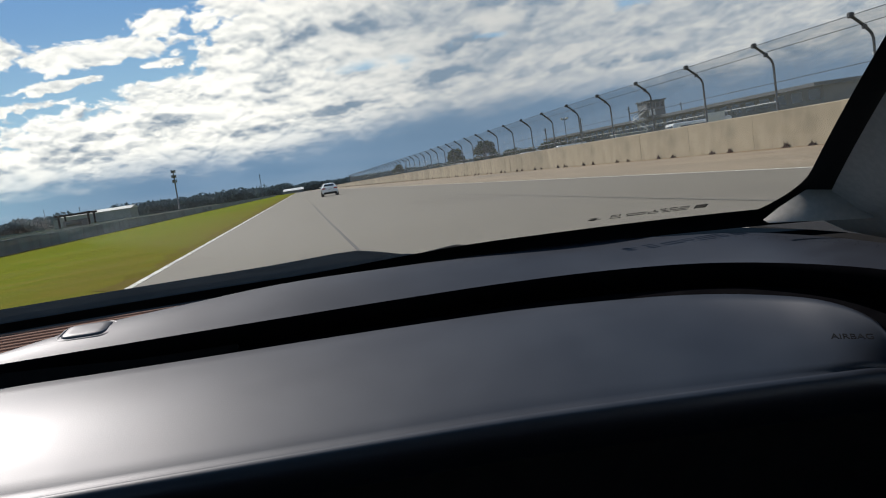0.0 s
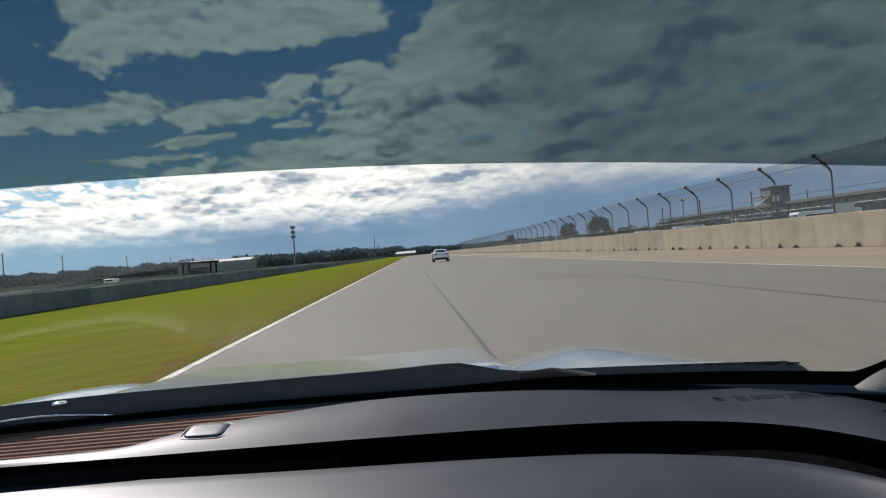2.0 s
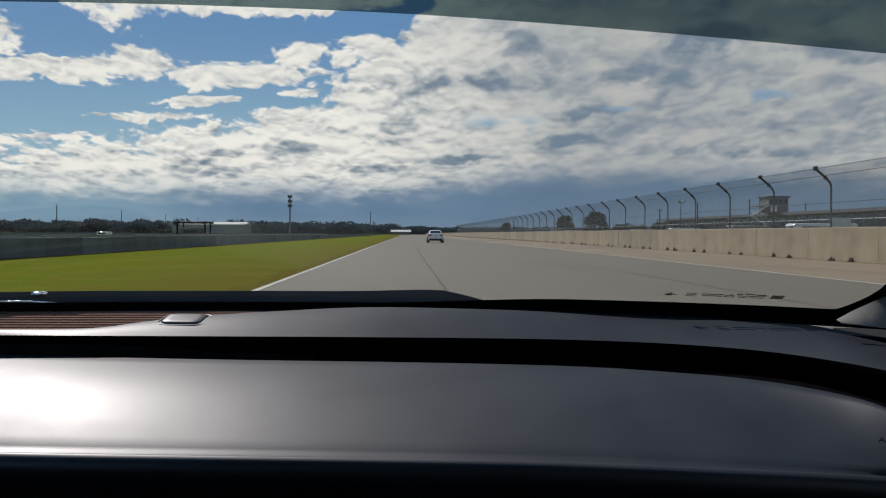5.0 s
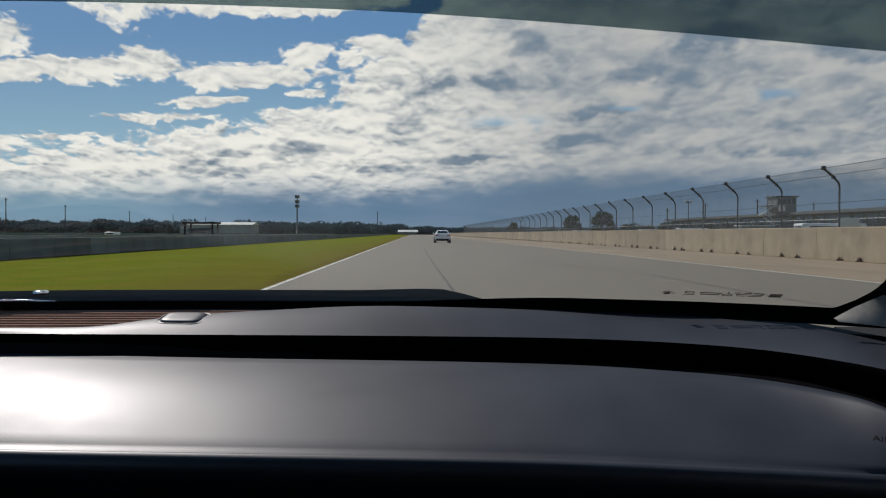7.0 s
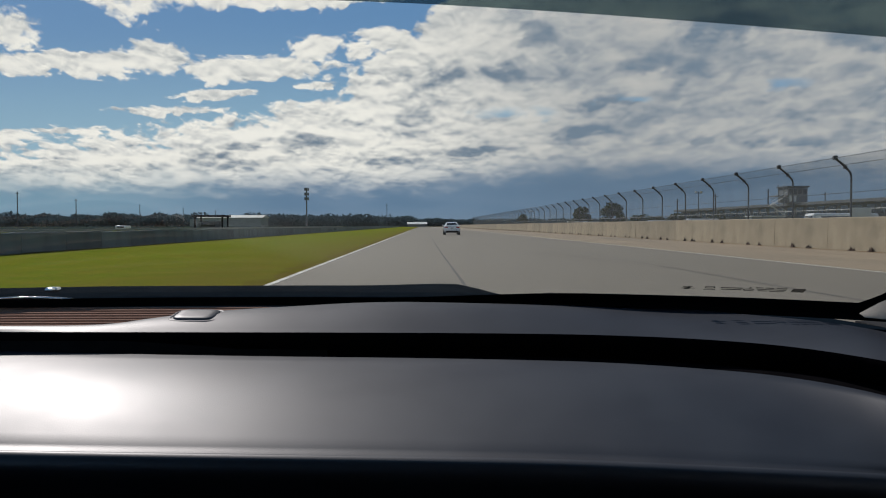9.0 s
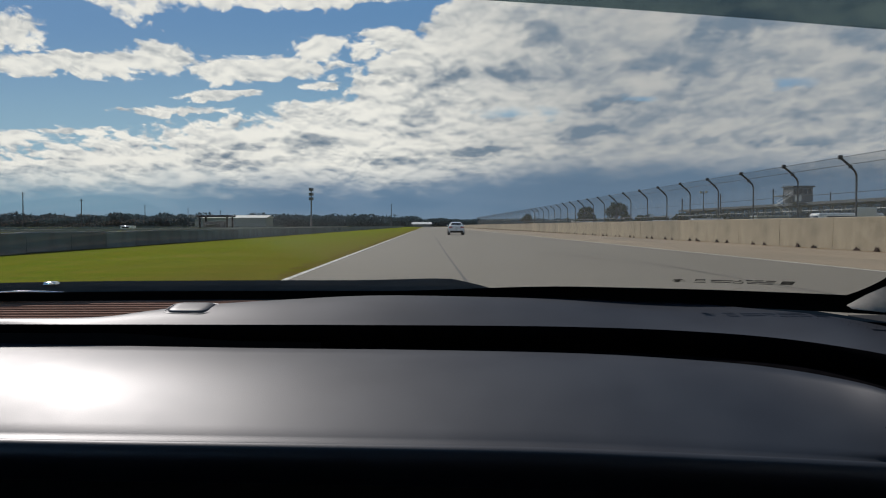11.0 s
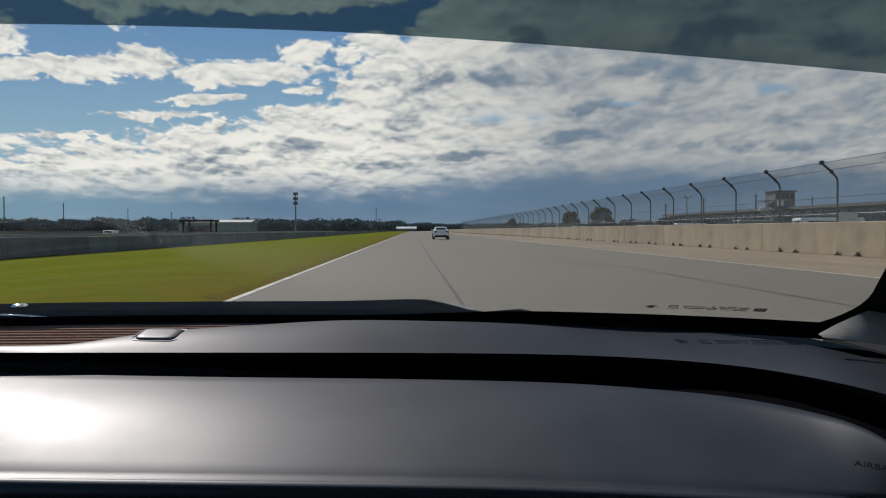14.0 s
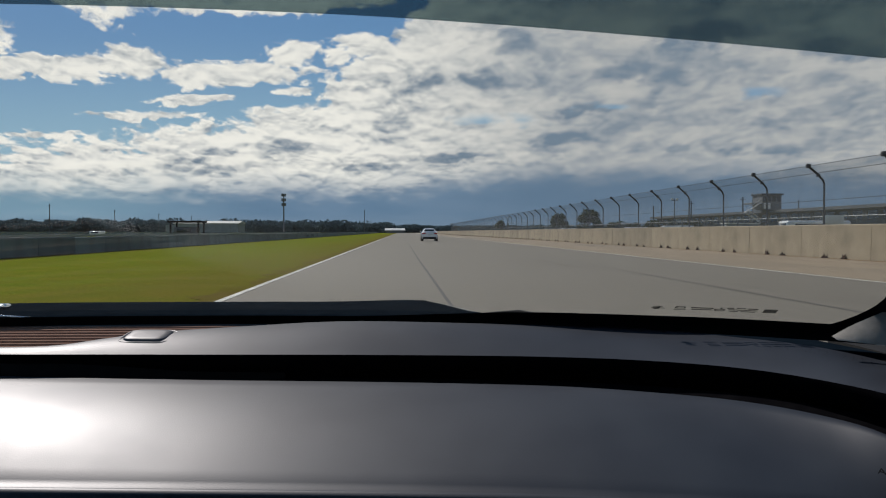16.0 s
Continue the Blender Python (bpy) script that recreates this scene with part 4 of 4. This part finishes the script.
def coupe(x, y, turn):
    c = thing("coupe", "white two-door coupe driving ahead on the asphalt", "car", at=(x, y, 0.012), turn=turn)
    # side outline, y forward from the tail
    prof = [(0.0, 0.45), (0.0, 0.72), (0.06, 0.98), (0.35, 1.03), (0.75, 1.05), (1.25, 1.30), (1.75, 1.41), (2.3, 1.41), (2.75, 1.32), (3.3, 1.02), (4.2, 0.88), (4.55, 0.68), (4.6, 0.35)]
    rows = []
    for yy, zt in prof:
        cab = max(min((zt - 1.0) / 0.4, 1), 0)
        half = 0.90 - 0.05 * (abs(yy - 2.3) / 2.3) ** 3
        topw = half - 0.10 - 0.24 * cab
        zs = min(zt, 0.98)
        rows.append([Vector((sx * w, yy, z)) for sx, w, z in ((-1, half - 0.06, 0.28), (-1, half, 0.45), (-1, half, 0.62), (-1, half - 0.04, zs - 0.03), (-1, topw, zt - 0.02), (-1, topw - 0.12, zt),
                                                             (1, topw - 0.12, zt), (1, topw, zt - 0.02), (1, half - 0.04, zs - 0.03), (1, half, 0.62), (1, half, 0.45), (1, half - 0.06, 0.28))])
    v, f = loft(rows)
    f += [tuple(range(12)), tuple(range(len(v) - 12, len(v)))[::-1]]
    body = mesh_of("body", v, f, WHITE_PAINT, True)
    body.set_sharp_from_angle(angle=radians(35))
    part("body", body, c, "white painted body")
    part("rear_window", mesh_of("rear_window", [(-0.60, 0.80, 1.085), (0.60, 0.80, 1.085), (0.50, 1.27, 1.325), (-0.50, 1.27, 1.325)], [(0, 1, 2, 3)], WINDOW), c, "dark rear window")
    part("bumper", bevelled("bumper", VINYL_DARK, (-0.72, 0.72, -0.05, 0.2, 0.24, 0.47), 0.03), c, "black lower bumper")
    part("plate", boxes("plate", LINE, (-0.16, 0.16, -0.012, 0.02, 0.70, 0.80)), c, "pale number plate")
    part("spoiler", bevelled("spoiler", WHITE_PAINT, (-0.7, 0.7, 0.02, 0.14, 1.0, 1.045), 0.015), c, "white boot lip")
    for sx in (-1, 1):
        x0, x1 = sorted((sx * 0.44, sx * 0.845))
        part("tail_lamp", bevelled("tail_lamp", LAMP_RED, (x0, x1, -0.012, 0.16, 0.78, 0.92), 0.02), c, "red tail lamp")
        part("exhaust", mesh_of("exhaust", *tube_data([(sx * 0.42, -0.08, 0.3), (sx * 0.42, 0.1, 0.3)], 0.05, 12), RIM, True), c, "steel exhaust tip")
        x0, x1 = sorted((sx * 0.88, sx * 1.02))
        part("mirror", bevelled("mirror", WHITE_PAINT, (x0, x1, 2.75, 2.87, 0.98, 1.12), 0.03), c, "white door mirror")
        part("side_window", mesh_of("side_window", [(sx * 0.80, 1.15, 1.02), (sx * 0.80, 3.1, 1.02), (sx * 0.66, 2.65, 1.31), (sx * 0.62, 1.65, 1.34)], [(0, 1, 2, 3)], WINDOW), c, "dark side window")
        for yy in (0.85, 3.6):
            w = part("wheel", mesh_of("wheel", *tube_data([(sx * 0.66, yy, 0.33), (sx * 0.905, yy, 0.33)], 0.33, 24), RUBBER, True), c, "black tyre")
            part("rim", mesh_of("rim", *tube_data([(sx * 0.80, yy, 0.33), (sx * 0.915, yy, 0.33)], 0.24, 20), RIM, True), w, "dark alloy rim")
    return c


coupe(3.2, 94, 0)

# ---------------------------------------------------------------- behind the fence


def lamp_pole(x, y, h):
    m = thing("floodlight_pole", "steel pole with two white floodlights", "lamp post", group="floodlights", at=(x, y, 0))
    part("shaft", mesh_of("shaft", *tube_data([(0, 0, 0), (0, 0, h)], [0.16, 0.09], 8), DARK_STEEL, True), m)
    part("crossarm", boxes("crossarm", DARK_STEEL, (-0.9, 0.9, -0.06, 0.06, h - 0.5, h - 0.38)), m)
    for sx in (-1, 1):
        part("floodlight", bevelled("floodlight", ROOF_WHITE, (sx * 0.7 - 0.28, sx * 0.7 + 0.28, -0.25, 0.2, h - 0.38, h + 0.1), 0.05), m, "white floodlight head")


lamp_pole(74.5, 230, 10.2)
lamp_pole(66, 520, 10.0)
lamp_pole(112, 150, 11.0)

rail = thing("pipe_rail", "grey steel pipe rail in front of the stands", "railing")
for z in (1.3, 2.4):
    part("pipe", mesh_of("pipe", *tube_data([(36, 60, z), (36, 330, z)], 0.05, 6), STEEL), rail)
rail_post = mesh_of("post", *tube_data([(0, 0, 0), (0, 0, 2.45)], 0.05, 6), STEEL)
for k in range(46):
    part("post", rail_post, rail).location = (36, 60 + 6 * k, 0)


def van(x, y, turn, mat, label, size=(1, 1, 1)):
    v = thing("parked_van", label, "van", group="parked vehicles", at=(x, y, 0), turn=turn)
    v.scale = size
    part("body", bevelled("body", mat, (-1.0, 1.0, 0, 4.9, 0.35, 2.1), 0.18, 3), v)
    part("windscreen", bevelled("windscreen", WINDOW, (-0.85, 0.85, 4.6, 4.93, 1.25, 1.9), 0.05), v, "dark windscreen")
    for sx in (-1, 1):
        x0, x1 = sorted((sx * 0.9, sx * 1.02))
        part("side_window", bevelled("side_window", WINDOW, (x0, x1, 1.2, 4.3, 1.3, 1.85), 0.03), v, "dark side window")
        for yy in (0.9, 4.0):
            part("wheel", mesh_of("wheel", *tube_data([(sx * 0.78, yy, 0.34), (sx * 1.03, yy, 0.34)], 0.34, 18), RUBBER, True), v, "black tyre")


SILVER = PAINT
for x, y, turn, mat, label in ((52, 178, 80, WHITE_PAINT, "white van parked behind the fence"), (56, 205, 95, SILVER, "silver van parked behind the fence"),
                               (50, 240, 70, WHITE_PAINT, "white van parked behind the fence"), (58, 290, 90, WHITE_PAINT, "white van parked behind the fence"),
                               (48, 330, 85, SILVER, "silver van parked behind the fence"), (46, 133, 90, WHITE_PAINT, "white van parked behind the fence")):
    van(x, y, turn, mat, label)


def cabin(x, y, w, d, h, label, mat):
    c = thing("site_cabin", label, "cabin", group="site cabins", at=(x, y, 0))
    part("wall", boxes("wall", mat, (0, w, 0, d, 0, h)), c)
    part("roof", boxes("roof", ROOF_WHITE, (-0.2, w + 0.2, -0.2, d + 0.2, h, h + 0.18)), c)
    part("window", boxes("window", WINDOW, (w * 0.2, w * 0.5, -0.03, 0.05, h * 0.45, h * 0.8)), c)
    part("door", boxes("door", DARK_STEEL, (w * 0.65, w * 0.85, -0.03, 0.05, 0.0, h * 0.8)), c)


cabin(62, 160, 6, 3, 2.7, "pale site cabin behind the fence", CLAD)
cabin(66, 262, 9, 3, 2.8, "grey site cabin behind the fence", WALL_GREY)
cabin(60, 352, 8, 3, 2.6, "pale site cabin behind the fence", CLAD)

van(33, 62, 85, WHITE_PAINT, "white van parked close behind the fence", (0.95, 0.95, 0.92))
board = thing("sign_board", "blank white sign board on two posts behind the fence", "sign", at=(31, 60, 0))
part("panel", bevelled("panel", ROOF_WHITE, (-0.75, 0.75, -0.03, 0.03, 1.3, 2.3), 0.01), board, "white panel")
for sx in (-0.6, 0.6):
    part("post", boxes("post", STEEL, (sx - 0.04, sx + 0.04, 0.03, 0.11, 0, 2.2)), board)

stand = thing("bleachers", "red stepped bleachers behind the debris fence", "bleachers", at=(58, 40, 0))
for k in range(7):
    part("bench", boxes("bench", RED, (k * 0.8, k * 0.8 + 0.35, 0, 32, 0.5 + k * 0.42, 0.56 + k * 0.42)), stand)
    part("riser", boxes("riser", STEEL, (k * 0.8 + 0.4, k * 0.8 + 0.48, 0, 32, 0.0, 0.5 + k * 0.42)), stand)

# ---------------------------------------------------------------- beside and behind the car


def canopy(x, y):
    c = thing("marshal_canopy", "dark open steel canopy behind the low barrier", "canopy", at=(x, y, 0))
    for sx in (0, 3.0):
        for sy in (0, 2.6):
            part("post", boxes("post", GROOVE, (sx, sx + 0.17, sy, sy + 0.17, 0, 2.0)), c)
    part("roof", boxes("roof", GROOVE, (-0.2, 3.4, -0.2, 2.9, 2.0, 2.2)), c)


canopy(-25.2, 95)
van(-22.4, 96.2, 90, ROOF_DARK, "dark utility cart parked under the steel canopy", (0.8, 0.5, 0.72))
van(-51, 150, 80, WHITE_PAINT, "white car parked beyond the low barrier", (0.7, 0.45, 0.5))

# exit kerb, passed before the straight
kerb = thing("kerb", "grey ribbed concrete kerb along the grass edge", "kerb", kind="structure")
kerb_mesh = mesh_of("kerb_block", [(-1.6, 0.02, 0), (0, 0.02, 0), (0, 1.18, 0), (-1.6, 1.18, 0), (-1.6, 0.02, 0.09), (0, 0.02, 0.02), (0, 0.6, 0.05), (-1.6, 0.6, 0.13), (0, 1.18, 0.02), (-1.6, 1.18, 0.09)],
                    [(4, 5, 6, 7), (7, 6, 8, 9), (0, 1, 5, 4), (2, 3, 9, 8), (0, 4, 7, 9, 3), (1, 2, 8, 6, 5)], LINE)
for k in range(26):
    part("kerb_block", kerb_mesh, kerb).location = (ROAD_L - 0.02, -190 + 1.2 * k, 0.0)


def torus_data(r, w, seg=14, ring=6):
    rows = []
    for i in range(seg):
        u = 2 * math.pi * i / seg
        rows.append([Vector(((r + w * math.cos(2 * math.pi * k / ring)) * math.cos(u), (r + w * math.cos(2 * math.pi * k / ring)) * math.sin(u), w * 1.05 * math.sin(2 * math.pi * k / ring))) for k in range(ring)])
    rows.append(rows[0])
    return loft(rows, True)


tyres = thing("tyre_barrier", "black tyre barrier of stacked tyres before the wall", "barrier")
tyre_mesh = mesh_of("tyre", *torus_data(0.22, 0.105), RUBBER, True)
rng_t = random.Random(9)
for k in range(58):
    for lev in range(5):
        part("tyre", tyre_mesh, tyres).matrix_basis = pose(WALL_X - 0.45 + rng_t.uniform(-0.03, 0.03), -150 + 0.66 * k, 0.125 + 0.221 * lev, 0, 0, rng_t.uniform(0, 90))


def cone(x, y):
    c = thing("traffic_cone", "bright orange traffic cone on the asphalt", "cone", at=(x, y, 0.012))
    rows = [[Vector((r * math.cos(2 * math.pi * k / 20), r * math.sin(2 * math.pi * k / 20), z)) for k in range(20)] for r, z in ((0.15, 0.03), (0.14, 0.06), (0.035, 0.70), (0.025, 0.72), (0.001, 0.72))]
    part("cone_body", mesh_of("cone_body", *loft(rows, True), ORANGE, True), c)
    part("base", bevelled("base", ORANGE, (-0.19, 0.19, -0.19, 0.19, 0, 0.035), 0.012), c)


cone(9.2, -212)

rng_k = random.Random(21)
for k in range(9):
    y0, x0, bend = -175 + 9 * k, rng_k.uniform(0, 9), rng_k.uniform(-0.02, 0.02)
    pts = [(x0 + 0.12 * i * rng_k.choice((1, 1)) + bend * i * i, y0 + 1.1 * i) for i in range(16)]
    rows_s = [[Vector((px - 0.12, py, 0.0165)), Vector((px + 0.12, py, 0.0165))] for px, py in pts]
    tagged(part("skid_mark", mesh_of("skid_mark", *loft(rows_s), SKID)), "dark curved rubber skid mark on the asphalt", "skid mark", "skid marks")
